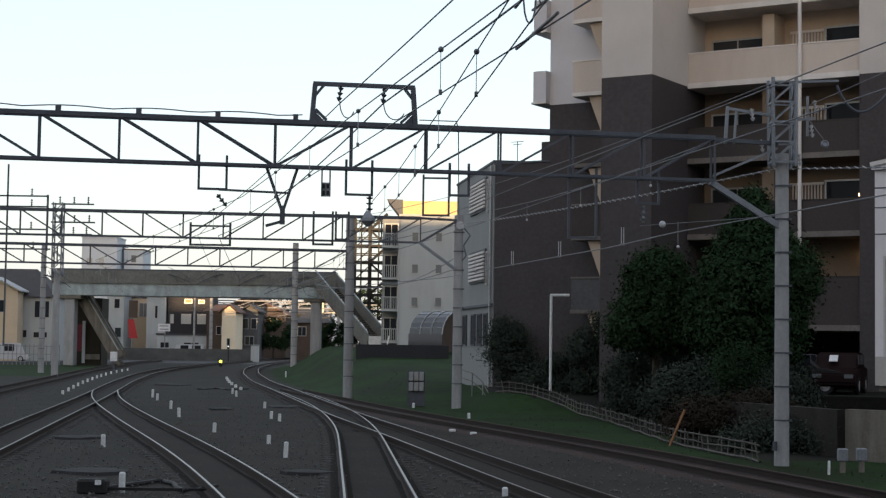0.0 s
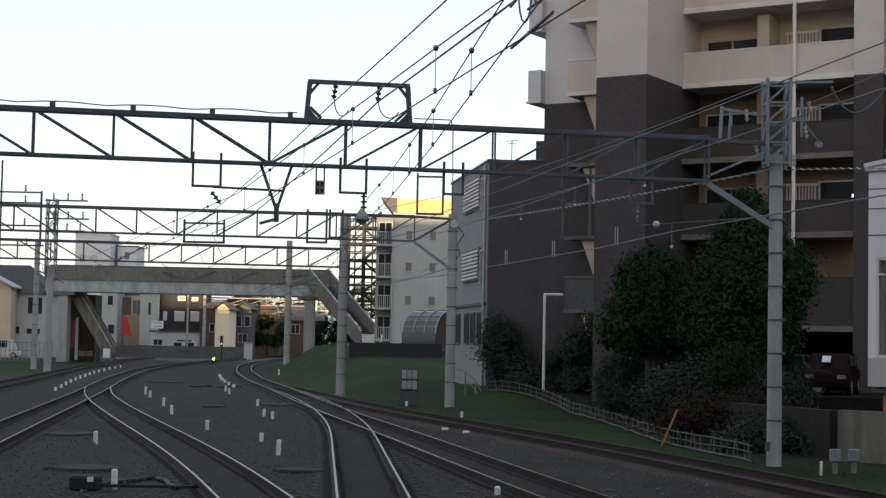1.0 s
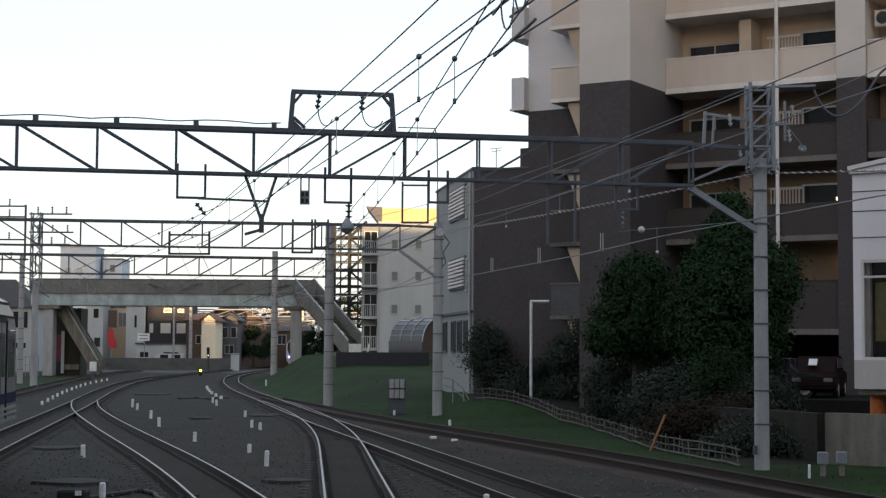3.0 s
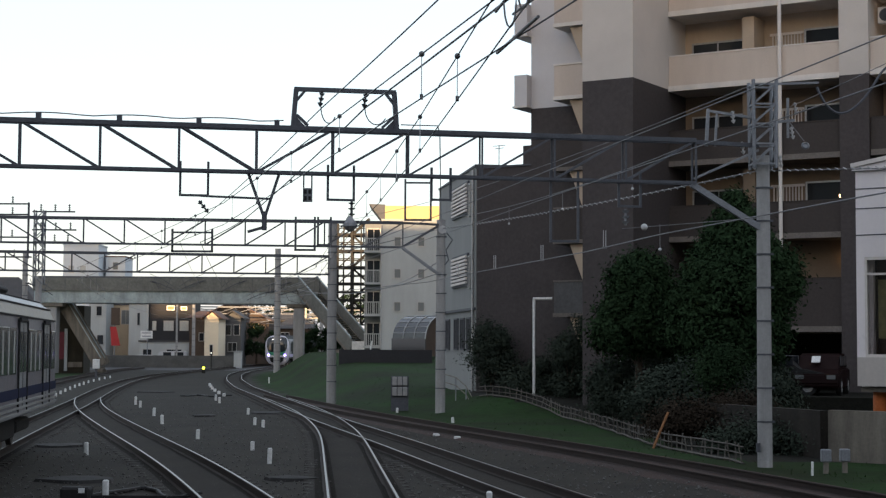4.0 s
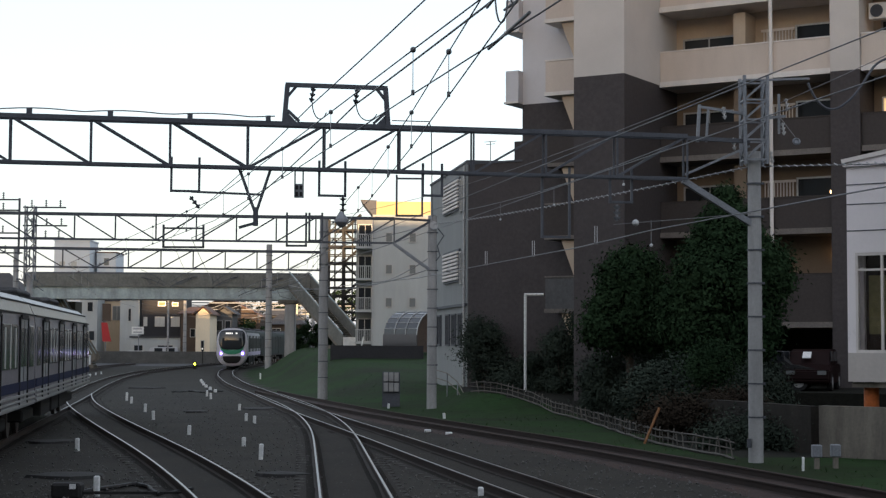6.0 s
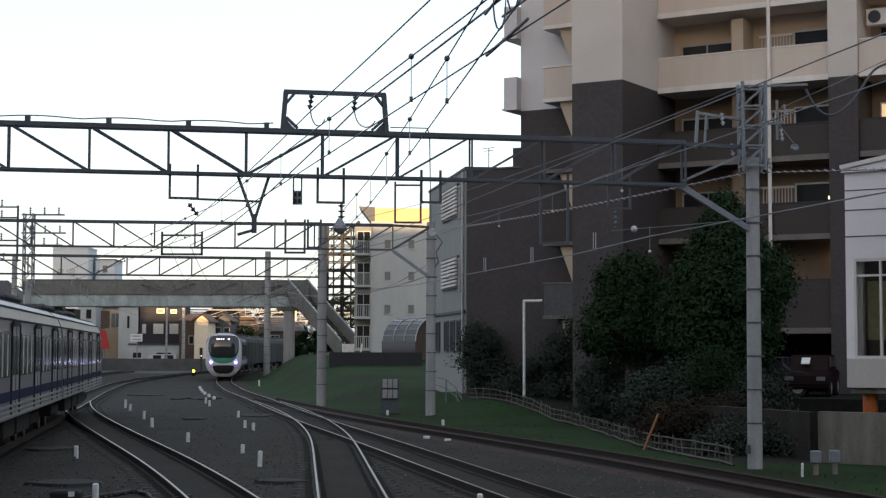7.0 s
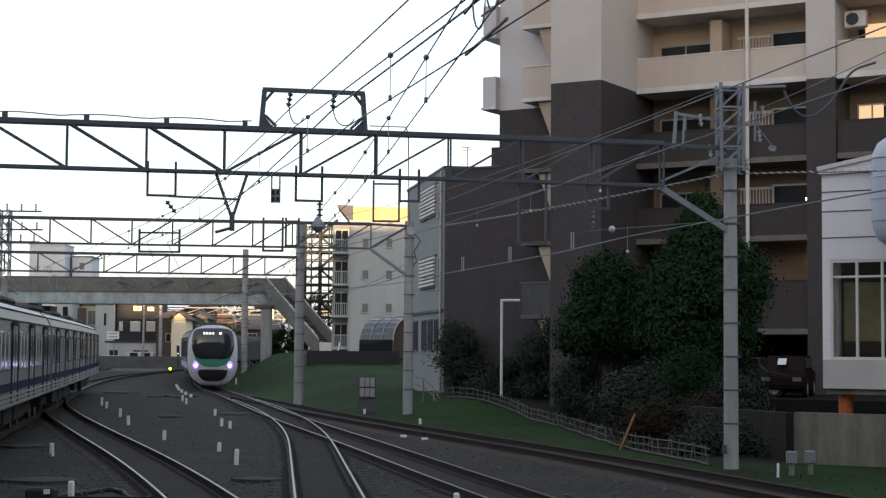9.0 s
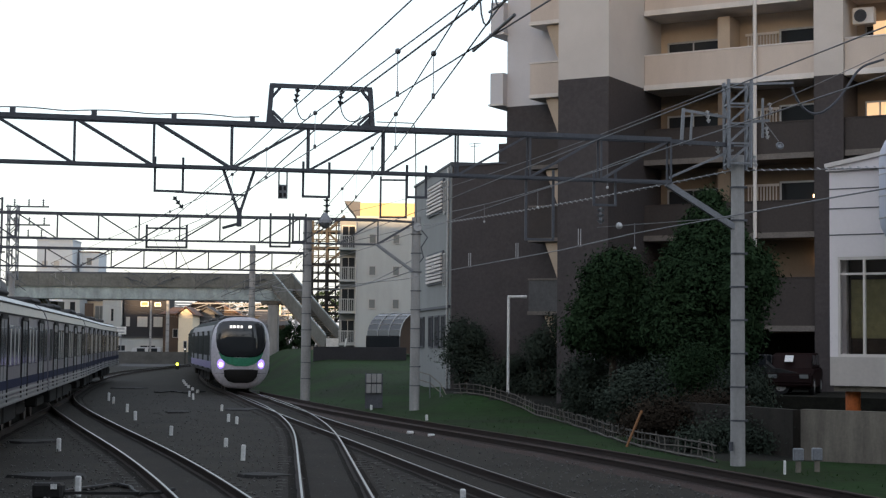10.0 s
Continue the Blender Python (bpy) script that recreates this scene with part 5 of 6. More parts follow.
def tree(x, y, z, blobs, count, size, material, label, seed, trunk=0.16, height=3.0, category="tree"):
    a = thing("tree", Matrix.Translation((x, y, z)), label, category)
    rng = random.Random(seed)
    bm = bmesh.new()
    tube(bm, (0, 0, -0.2), (0.05, 0, height), trunk, trunk * 0.6, 10)
    for k in range(7):
        b = blobs[k % len(blobs)]
        tube(bm, (0.03, 0, height * rng.uniform(0.4, 0.95)), (b[0] + rng.uniform(-.5, .5) * b[3], b[1] + rng.uniform(-.5, .5) * b[4], b[2] + rng.uniform(-.3, .4) * b[5]), trunk * 0.4, trunk * 0.12, 7)
    part("trunk", bm, "bark", a)
    crown(rng, blobs, count, size, material, a)
    return a


tree(7.2, 54.0, 0.0, [(0, 0, 4.0, 1.05, 1.0, 1.35, 80), (0.1, 0, 5.1, 0.55, 0.6, 0.6, 24), (-0.5, 0, 3.2, 0.75, 0.8, 0.8, 30), (0.7, 0.2, 3.4, 0.8, 0.8, 1.1, 30)], 90000, 0.08, "leaf", "dense dark green conifer-like tree behind the fence", 3, 0.16, 3.6)
tree(9.8, 50.5, 0.0, [(0, 0, 4.4, 1.55, 1.4, 1.75, 130), (0.1, 0.1, 6.0, 0.8, 0.8, 0.9, 40), (0.05, 0.1, 7.0, 0.22, 0.25, 0.5, 10), (0.75, 0, 4.8, 1.0, 1.1, 1.0, 50), (-0.9, 0, 3.6, 1.0, 1.1, 1.3, 50), (0.2, -0.2, 2.9, 1.3, 1.1, 0.8, 50)], 150000, 0.08, "leaf", "tall dense dark green tree beside the apartments", 4, 0.2, 4.4)
tree(8.5, 46.0, 0.0, [(0, 0, 2.1, 0.4, 0.4, 0.55, 20)], 9000, 0.05, "leaf", "small rounded green shrub before the tall tree", 19, 0.05, 1.6, "shrub")
tree(8.6, 43.6, 0.0, [(0, 0, 0.7, 0.9, 0.4, 0.45, 40), (-1.4, 0.2, 0.65, 0.8, 0.4, 0.4, 36)], 20000, 0.05, "dry", "dry brown bramble shrub behind the lattice fence", 5, 0.05, 0.5, "shrub")
tree(9.9, 40.0, 0.0, [(0, 0, 0.25, 0.85, 0.35, 0.3, 40), (-1.6, 0.6, 0.3, 1.0, 0.4, 0.35, 40)], 16000, 0.05, "leaf2", "low dark ivy before the dark block wall", 25, 0.04, 0.3, "shrub")
tree(7.9, 48.5, 0.0, [(0, 0, 1.0, 1.5, 0.9, 1.0, 60), (1.8, 0.4, 1.0, 1.3, 0.8, 0.9, 50)], 40000, 0.06, "leaf2", "dark low shrubs in the shade behind the lattice fence", 15, 0.06, 0.6, "shrub")
# undergrowth added to stand in for the wide shadow under the trees
tree(8.2, 56.0, 0.0, [(0, 0, 1.3, 2.0, 0.7, 1.3, 90), (-1.5, 0.6, 1.1, 0.8, 0.6, 1.1, 40), (1.8, -0.4, 1.3, 1.2, 0.7, 1.3, 50)], 60000, 0.06, "leaf2", "dense undergrowth added for the dark below the trees", 35, 0.06, 0.9, "hedge")
tree(11.2, 52.5, 0.0, [(0, 0, 1.1, 0.8, 0.7, 1.1, 40)], 20000, 0.06, "leaf2", "dark shrub beside the parking slab", 36, 0.06, 0.8, "shrub")
tree(2.8, 68.4, 0.1, [(0, 0, 2.9, 0.6, 0.5, 0.6, 26), (0.2, 0, 1.6, 0.7, 0.6, 0.9, 30), (-0.4, 0, 2.2, 0.5, 0.5, 0.6, 14)], 16000, 0.06, "leaf2", "loose dark evergreen bush against the brown wall", 6, 0.05, 1.6, "shrub")
tree(5.9, 65.4, 0.1, [(0, 0, 2.4, 0.5, 0.5, 0.6, 22), (0.3, 0, 1.3, 0.8, 0.6, 0.9, 30), (0.8, 0, 3.3, 0.3, 0.3, 0.4, 10)], 16000, 0.06, "leaf2", "bushy dark evergreen shrub against the brown wall", 7, 0.05, 1.4, "shrub")
tree(5.6, 67.0, 0.3, [(0, 0, 0.9, 2.2, 0.5, 0.9, 90)], 26000, 0.06, "leaf2", "low dark hedge along the brown wall", 17, 0.06, 0.5, "hedge")
tree(-10.2, 158, 1.8, [(0, 0, 1.2, 2.0, 1.4, 1.3, 40)], 6000, 0.14, "leaf", "dark hedge beside the footbridge steps", 8, 0.08, 0.8, "hedge")
tree(-22.5, 214, 0, [(0, 0, 3.2, 2.6, 1.8, 2.1, 50)], 7000, 0.16, "leaf", "dark garden tree before the houses", 9, 0.15, 2.4)


for x, y, h, sd in ((-30, 262, 8.5, 21), (-24, 266, 9.0, 22), (-18, 260, 8.0, 23), (-12, 268, 9.5, 24)):
    tree(x, y, 0, [(0, 0, h, 3.2, 2, 2.2, 60), (1.5, 0, h - 1.5, 2.5, 2, 1.6, 30)], 2600, 0.22, "leaf", "thin distant tree with sky showing through the leaves", sd, 0.16, h - 1.5)


def grass_tufts():
    rng = random.Random(11)
    vs, fs = [], []
    n = 0
    while n < 2500:
        y = 26 + 118 * rng.random() ** 1.7
        x = LINE_R.at(y) + 1.7 + rng.random() * 14
        if is_grass(x, y) != 1:
            continue
        n += 1
        z = ground_z(x, y)
        h, w, a = rng.uniform(0.03, 0.10), rng.uniform(0.008, 0.02), rng.uniform(0, math.tau)
        lx, ly = rng.gauss(0, 0.06), rng.gauss(0, 0.06)
        i = len(vs)
        vs += [(x - w * math.cos(a), y - w * math.sin(a), z - 0.02), (x + w * math.cos(a), y + w * math.sin(a), z - 0.02), (x + lx, y + ly, z + h)]
        fs.append((i, i + 1, i + 2))
    me = bpy.data.meshes.new("grass")
    me.from_pydata(vs, [], fs)
    me.materials.append(M["blade"])
    tagged(new("grass", me), "short green grass on the bank beside the siding", "grass", kind="stuff")


grass_tufts()


# ---------- small things beside the tracks ----------
def fence():
    a = thing("lattice_fence", Matrix(), "old weathered low wooden lattice fence beside the grass", "fence")
    ys, xs = (36.5, 40.4, 43, 55, 59, 62.5, 64.5, 65.6, 66.6), (7.36, 6.55, 6.2, 5.7, 5.35, 4.6, 3.6, 2.7, 1.9)
    steps = np.linspace(36.6, 66.4, 400)
    line = np.stack([np.convolve(np.pad(np.interp(steps, ys, xs), 12, "edge"), np.ones(25) / 25, "valid"), steps], axis=1)
    walked = np.concatenate([[0], np.cumsum(np.hypot(*np.diff(line, axis=0).T))])
    on = lambda d: (float(np.interp(d, walked, line[:, 0])), float(np.interp(d, walked, line[:, 1])))
    rng = random.Random(5)
    d, slat = 0.1, finish("slat", B((0, 0, 0.24), (0.035, 0.025, 0.54)), "fence")
    while d < walked[-1] - 0.4:
        # the old slats lean with the ground and stand a little uneven
        x, y = on(d)
        nx, ny = on(d + 0.3)
        o = new("slat", slat)
        o.parent = a
        o.matrix_basis = Matrix.Translation((x, y, ground_z(x, y) - 0.03 + rng.uniform(-0.04, 0.03))) @ Matrix.Rotation(math.atan2(ny - y, nx - x), 4, "Z") @ Matrix.Rotation(rng.gauss(0.05, 0.09), 4, "Y") @ Matrix.Rotation(rng.gauss(0, 0.10), 4, "X")
        d += rng.uniform(0.34, 0.44)
    for z, r in ((0.05, 0.034), (0.23, 0.02), (0.41, 0.022)):
        run = [on(k) for k in np.arange(0, walked[-1], 0.9)]
        part("fence_rail", tubes(bmesh.new(), [(x, y, z + ground_z(x, y) + rng.uniform(-0.025, 0.025)) for x, y in run], r, 4), "fence", a)
    bm = bar(bmesh.new(), (6.05, 42.4, 0.0), (6.48, 42.6, 0.95), 0.08, 0.03)
    part("leaning_board", bm, "oldboard", a, "faded orange leaning board")


fence()


def marker(x, y, h, w, label="short white track marker post on the ballast"):
    bm = bmesh.new()
    box(bm, (0, 0, h / 2 - 0.05), (w, w, h), None, w * 0.2)
    o = part("marker_post", bm, "mark")
    o.matrix_basis = Matrix.Translation((x, y, ground_z(x, y))) @ Matrix.Rotation(random.uniform(-0.06, 0.06), 4, "Y")
    tagged(o, label, "marker post", "white track markers")
    return o


for x, y, h in ((-3.5, 36.4, 0.40), (-4.37, 40.9, 0.28), (-6.45, 45.8, 0.32), (-8.87, 54.4, 0.36), (-10.18, 60.5, 0.36), (-12.13, 68.6, 0.34), (-12.91, 71.8, 0.42),
                (-8.16, 38.9, 0.36), (-5.71, 54.1, 0.3), (-5.25, 52.3, 0.3), (-10.12, 77.8, 0.34), (-9.44, 74, 0.34), (-6.83, 62.2, 0.3), (-5.45, 27.6, 0.40),
                (1.12, 27.5, 0.24), (-11.0, 113.4, 0.5), (-4.51, 76, 0.35), (0.99, 56.1, 0.25), (-1.1, 64.5, 0.25)):
    marker(x, y, h, 0.10)
marker(8.13, 33.60, 0.34, 0.05, "thin white marker post in the grass")
for k in range(14):
    y = 74 + k * 4.3
    marker(LINE_L.at(y) - 1.9 - k * 0.1, y, 0.24, 0.11, "small white cable marker beside the far track")
for k in range(6):
    y = 84 + k * 4.5
    marker(LINE_R.at(y) - 1.9, y, 0.22, 0.16, "small white cable marker between the main tracks")
for x, y in ((0.35, 47.6), (0.95, 46.2), (2.2, 44.3)):
    o = part("white_stone", B((0, 0, 0.04), (0.2, 0.12, 0.09), 0.02), "mark")
    o.location = (x, y, 0)
    tagged(o, "white painted marker block lying on ballast", "marker block", "white blocks")
for x in (8.55, 9.0):
    a = thing("track_bond_box", Matrix.Translation((x, 34.1 + (x - 8.5) * 0.4, 0)), "small grey concrete cable post beside the siding", "cable post", "cable posts")
    part("post", B((0, 0, 0.12), (0.1, 0.1, 0.34)), "wallcon", a)
    part("head", B((0, 0, 0.38), (0.21, 0.16, 0.27), 0.02), "steel", a)

a = thing("relay_cabinet", Matrix.Translation((-1.02, 65.7, 0)), "grey equipment rack with six pale boxes on the grass", "equipment rack")
part("frame_back", B((0, 0.06, 0.72), (0.72, 0.06, 1.45)), "darksteel", a)
for i in range(3):
    for j in range(2):
        part("relay_box", B((-0.215 + i * 0.215, -0.03, 0.82 + j * 0.42), (0.185, 0.14, 0.36), 0.015), "concrete", a)
a = thing("dwarf_signal", Matrix.Translation((-21.35, 155, 0)), "small dwarf signal showing yellow beside the track", "signal")
part("case", B((0, 0, 0.35), (0.34, 0.28, 0.7), 0.03), "black", a)
part("lens", lathe(bmesh.new(), [(0.12, 0), (0.12, 0.05), (0.08, 0.08)], Matrix.Translation((0, -0.15, 0.5)) @ Matrix.Rotation(radians(90), 4, "X")), "signal", a, "glowing yellow lens")
a = thing("bent_pipe", Matrix.Translation((4.5, 66, 0)), "white bent vent pipe against the brown wall", "pipe")
part("riser", tube(bmesh.new(), (0, 0, 0.0), (0, 0, 4.65), 0.06), "mark", a)
part("arm", tube(bmesh.new(), (-0.04, 0, 4.65), (0.75, 0, 4.66), 0.06), "mark", a)
a = thing("point_machine", Matrix.Translation((-5.9, 27.4, 0)), "dark point machine with rods beside the crossover", "point machine")
part("housing", B((0, 0, 0.12), (0.5, 0.35, 0.26), 0.04), "under", a)
part("rod", bar(bmesh.new(), (0.2, 0, 0.08), (1.9, 0.25, 0.06), 0.05), "under", a)
part("lamp_glass", B((0.12, -0.19, 0.2), (0.1, 0.03, 0.08)), "mark", a)


w = part("yard_wall", B((-35, 193, 0.7), (24, 0.3, 1.5)), "yardwall")
tagged(w, "low dark concrete wall between the tracks and houses", "wall", kind="structure")
# thin uneven discs added to stand for dark patches on the ballast
for x, y, rx, ry, sd in ((-9.51, 42.13, 0.75, 0.45, 1), (-15.23, 91.00, 0.95, 0.75, 2), (-6.04, 63.21, 0.80, 0.60, 3), (-6.78, 31.55, 0.80, 0.40, 4), (-8.29, 60.32, 0.45, 0.45, 5), (-2.64, 31.94, 0.55, 0.25, 6)):
    rng = random.Random(sd)
    ring = [(rx * math.cos(t) * rng.uniform(0.75, 1.1), 1.7 * ry * math.sin(t) * rng.uniform(0.6, 1.15)) for t in np.linspace(0, math.tau, 15)[:-1]]
    bm = bmesh.new()
    low = [bm.verts.new((u * 1.08, v * 1.08, -0.02)) for u, v in ring]
    top = [bm.verts.new((u, v, 0.045 + 0.02 * rng.random())) for u, v in ring]
    mid = bm.verts.new((0, 0, 0.075))
    for k in range(14):
        bm.faces.new((low[k], low[(k + 1) % 14], top[(k + 1) % 14], top[k]))
        bm.faces.new((top[k], top[(k + 1) % 14], mid))
    o = part("rubber_mat", bm, "under")
    o.location = (x, y, 0)
    tagged(o, "flat dark patch on the ballast", "mat", "ballast mats")
for (x, y), n, amp, sd in (((-6.6, 28.6), 16, 0.3, 2), ((-12.6, 84), 14, 0.3, 5)):
    rng = random.Random(sd)
    c = part("ground_cable", tubes(bmesh.new(), [(x + k * 0.14, y + 3 * amp * math.sin(k * 0.55 + sd) + rng.gauss(0, 0.06), 0.03 + 0.03 * rng.random()) for k in range(n + 4)], 0.04, 7), "black")
    tagged(c, "black signal cable lying loose across the ballast", "cable", "ground cables")


a = thing("trackside_box", Matrix.Translation((-26.2, 128, 0)), "white equipment box on a short post by the siding", "equipment box")
part("post", B((0, 0, 0.4), (0.16, 0.16, 0.9)), "darksteel", a)
part("case", B((0, 0, 1.15), (0.5, 0.4, 0.75), 0.03), "mark", a)
a = thing("relay_hut", Matrix.Translation((-21.9, 188, 0)), "small pale relay hut with a domed top", "hut")
part("wall", B((0, 0, 0.95), (0.9, 0.9, 1.9), 0.04), "white", a)
part("cap", B((0, 0, 1.98), (1.0, 1.0, 0.16), 0.05), "grey", a)
a = thing("dwarf_signal", Matrix.Translation((-25.3, 190, 0)), "small post signal showing a white light", "signal")
part("post", tube(bmesh.new(), (0, 0, 0), (0, 0, 1.6), 0.06), "black", a)
part("case", B((0, 0, 1.75), (0.3, 0.25, 0.5), 0.03), "black", a)
part("lens", lathe(bmesh.new(), [(0.09, 0), (0.09, 0.04), (0.05, 0.06)], Matrix.Translation((0, -0.13, 1.8)) @ Matrix.Rotation(radians(90), 4, "X")), "destination", a, "glowing white lens")
a = thing("white_hoarding", Matrix.Translation((-5.3, 139.0, 1.75)), "white panel hoarding at the foot of the bridge stairs", "hoarding")
part("panel", B((0, 0, 0.75), (2.1, 0.08, 1.2)), "mark", a)
for x in (-0.95, 0.95):
    part("post", B((x, 0.08, 0.65), (0.08, 0.08, 1.45)), "steel", a)
a = thing("bank_steps", Matrix.Translation((-6.6, 134, 0)), "low grey concrete steps on the grass bank", "steps")
for k in range(4):
    part("step", B((0, 0.5 + k * 0.45, 1.7 + k * 0.17), (3.4, 0.45, 0.34)), "wallcon", a)
o = part("leaning_rod", tube(bmesh.new(), (-4.55, 130, 1.6), (-4.3, 130, 3.1), 0.05), "mark")
tagged(o, "thin white rod leaning in the grass bank", "rod")
a = thing("mesh_fence", Matrix.Translation((-41, 150, 0)), "grey steel bar fence along the yard edge", "fence")
for z in (0.3, 1.0, 1.75):
    part("fence_rail", bar(bmesh.new(), (-8, 0, z), (5.2, 0, z), 0.05), "steel", a)
for k in range(34):
    part("fence_bar", B((-8 + k * 0.4, 0, 0.95), (0.05, 0.05, 1.9)), "steel", a)


a = thing("bent_handrail", Matrix(), "pale double handrail curving down the grass bank", "handrail")
for dz in (0.0, -0.35):
    part("rail_tube", tubes(bmesh.new(), [(0.5, 73.5, 1.55 + dz), (0.7, 72, 1.48 + dz), (1.35, 69.5, 1.33 + dz), (1.75, 67.5, 1.0 + dz), (1.95, 66.2, 0.6 + dz)], 0.022, 6), "wallcon", a)
for x, y, z in ((0.7, 72, 1.48), (1.35, 69.5, 1.33), (1.75, 67.5, 1.0)):
    part("upright", tube(bmesh.new(), (x, y, -0.1), (x, y, z), 0.03, n=6), "steel", a)


a = thing("strain_insulator", Matrix.Translation((4.84, 35.2, 5.32)), "pale round strain insulator hanging in the guy wire", "insulator")
bm = bmesh.new()
bmesh.ops.create_uvsphere(bm, u_segments=16, v_segments=10, radius=0.075)
part("ball", bm, "ceramic", a, smooth=True)
part("guy_wire", tubes(bmesh.new(), [(-0.45, 0.3, -0.02), (0, 0, 0), (1.2, 0.3, 0.12), (2.72, 0.55, 0.27)], 0.010, 5), "wire", a)

w = part("bank_wall", B((-2.45, 100, 1.7), (5.8, 0.35, 1.5)), "darkwall")
tagged(w, "low dark weathered concrete wall on the grass bank", "wall", kind="structure")


def far_gantry(y, x0, x1, z):
    """A far overhead-line gantry beyond the footbridge, with its droppers and arms."""
    a = thing("catenary_portal", Matrix(), "distant steel portal with many wires in evening sun", "catenary portal", "catenary portals")
    truss(a, (x0, y), (x1, y + 1.5), z, z + 0.9, 12, 0.13, 0.5, chord="steel")
    for x in (x0, x1):
        part("portal_leg", tube(bmesh.new(), (x, y + (0 if x == x0 else 1.5), -0.3), (x, y + (0 if x == x0 else 1.5), z + 1.5), 0.22, 0.18, 12), "concrete", a)
    rng = random.Random(int(y))
    for k in range(6):
        x = x0 + (x1 - x0) * (k + rng.uniform(0.3, 0.7)) / 6
        hanger(a, Matrix.Translation((x, y + 0.7, z)), rng.uniform(0.7, 1.4), rng.uniform(0.7, 1.3), t=0.10)
        part("registration_arm", bar(bmesh.new(), (x, y, z - 0.9), (x + rng.uniform(-1.8, 1.8), y - 0.4, z - rng.uniform(1.0, 1.5)), 0.09), "steel", a)


for y, x0, x1, z in ((216, -44, -12.5, 7.0), (248, -50, -8.5, 7.4), (282, -56, -6, 7.9)):
    far_gantry(y, x0, x1, z)
for k in range(7):
    x, z = -24.0 + k * 1.7, 6.3 + 0.42 * (k % 4)
    wire("span_wire", [(x - 7.5, 214 + 7 * k, z), (x, 220 + 7 * k, z - 0.25), (x + 8.0, 223 + 7 * k, z + 0.2)], 0.035, "far cross-span wire catching the evening sun", 0.5)
a = thing("sunlit_pole", Matrix.Translation((-17.3, 232, 0)), "pale pole with a short cross arm in low sun", "pole")
part("shaft", tube(bmesh.new(), (0, 0, -0.2), (0, 0, 8.6), 0.17, 0.13, 12), "plaster", a)
part("cross_arm", bar(bmesh.new(), (-0.9, -0.1, 6.6), (2.0, -0.1, 6.7), 0.22), "plaster", a)
part("transformer", tube(bmesh.new(), (-0.45, -0.3, 5.5), (-0.45, -0.3, 6.5), 0.28, n=14), "plaster", a)


# slack wires and pull-off arms before the footbridge
def pull_off(x, y, z, reach, drop):
    a = thing("pull_off_arm", Matrix.Translation((x, y, z)), "thin steel pull-off arm with insulator and slack jumper wire", "steady arm", "pull-off arms")
    part("arm", tubes(bmesh.new(), [(0, 0, 0), (reach * 0.4, 0, -drop * 0.25), (reach * 0.8, 0, -drop * 0.7), (reach, 0, -drop)], 0.035, 6), "darksteel", a)
    part("stay", tubes(bmesh.new(), [(0, 0, 0.7), (reach * 0.6, 0, 0.1), (reach, 0, -drop * 0.6)], 0.022, 5), "darksteel", a)
    part("jumper", tubes(bmesh.new(), [(reach * 0.2, -0.3, 0.3), (reach * 0.35, -0.3, -0.5), (reach * 0.7, -0.3, -0.75), (reach * 0.9, -0.3, 0.25)], 0.022, 5), "darksteel", a)
    part("insulator", insulator(bmesh.new(), (reach * 0.08, 0, 0.0), (reach * 0.3, 0, -drop * 0.2), 0.09), "darksteel", a)


for x, y, z, r, d in ((-13.3, 142.6, 7.6, -2.6, 0.9), (-13.1, 142.6, 7.2, 2.8, -1.0), (-16.6, 148.7, 8.7, -2.4, 1.1), (-25.6, 148.7, 8.6, 2.2, 0.8), (-20.4, 148.7, 8.7, -2.5, 1.0), (-29.4, 117.8, 7.2, 2.0, 0.9), (-12.4, 148.8, 8.6, -2.2, 1.0)):
    pull_off(x, y, z, r, d)


a = thing("drain_pipe", Matrix.Translation((7.3, 60, 0)), "white upright drain pipe behind the fence", "pipe")
part("riser", tube(bmesh.new(), (0, 0, -0.1), (0, 0, 2.2), 0.05), "mark", a)
part("foot", tube(bmesh.new(), (0.0, 0, 0.95), (-0.25, 0, 0.9), 0.05), "mark", a)


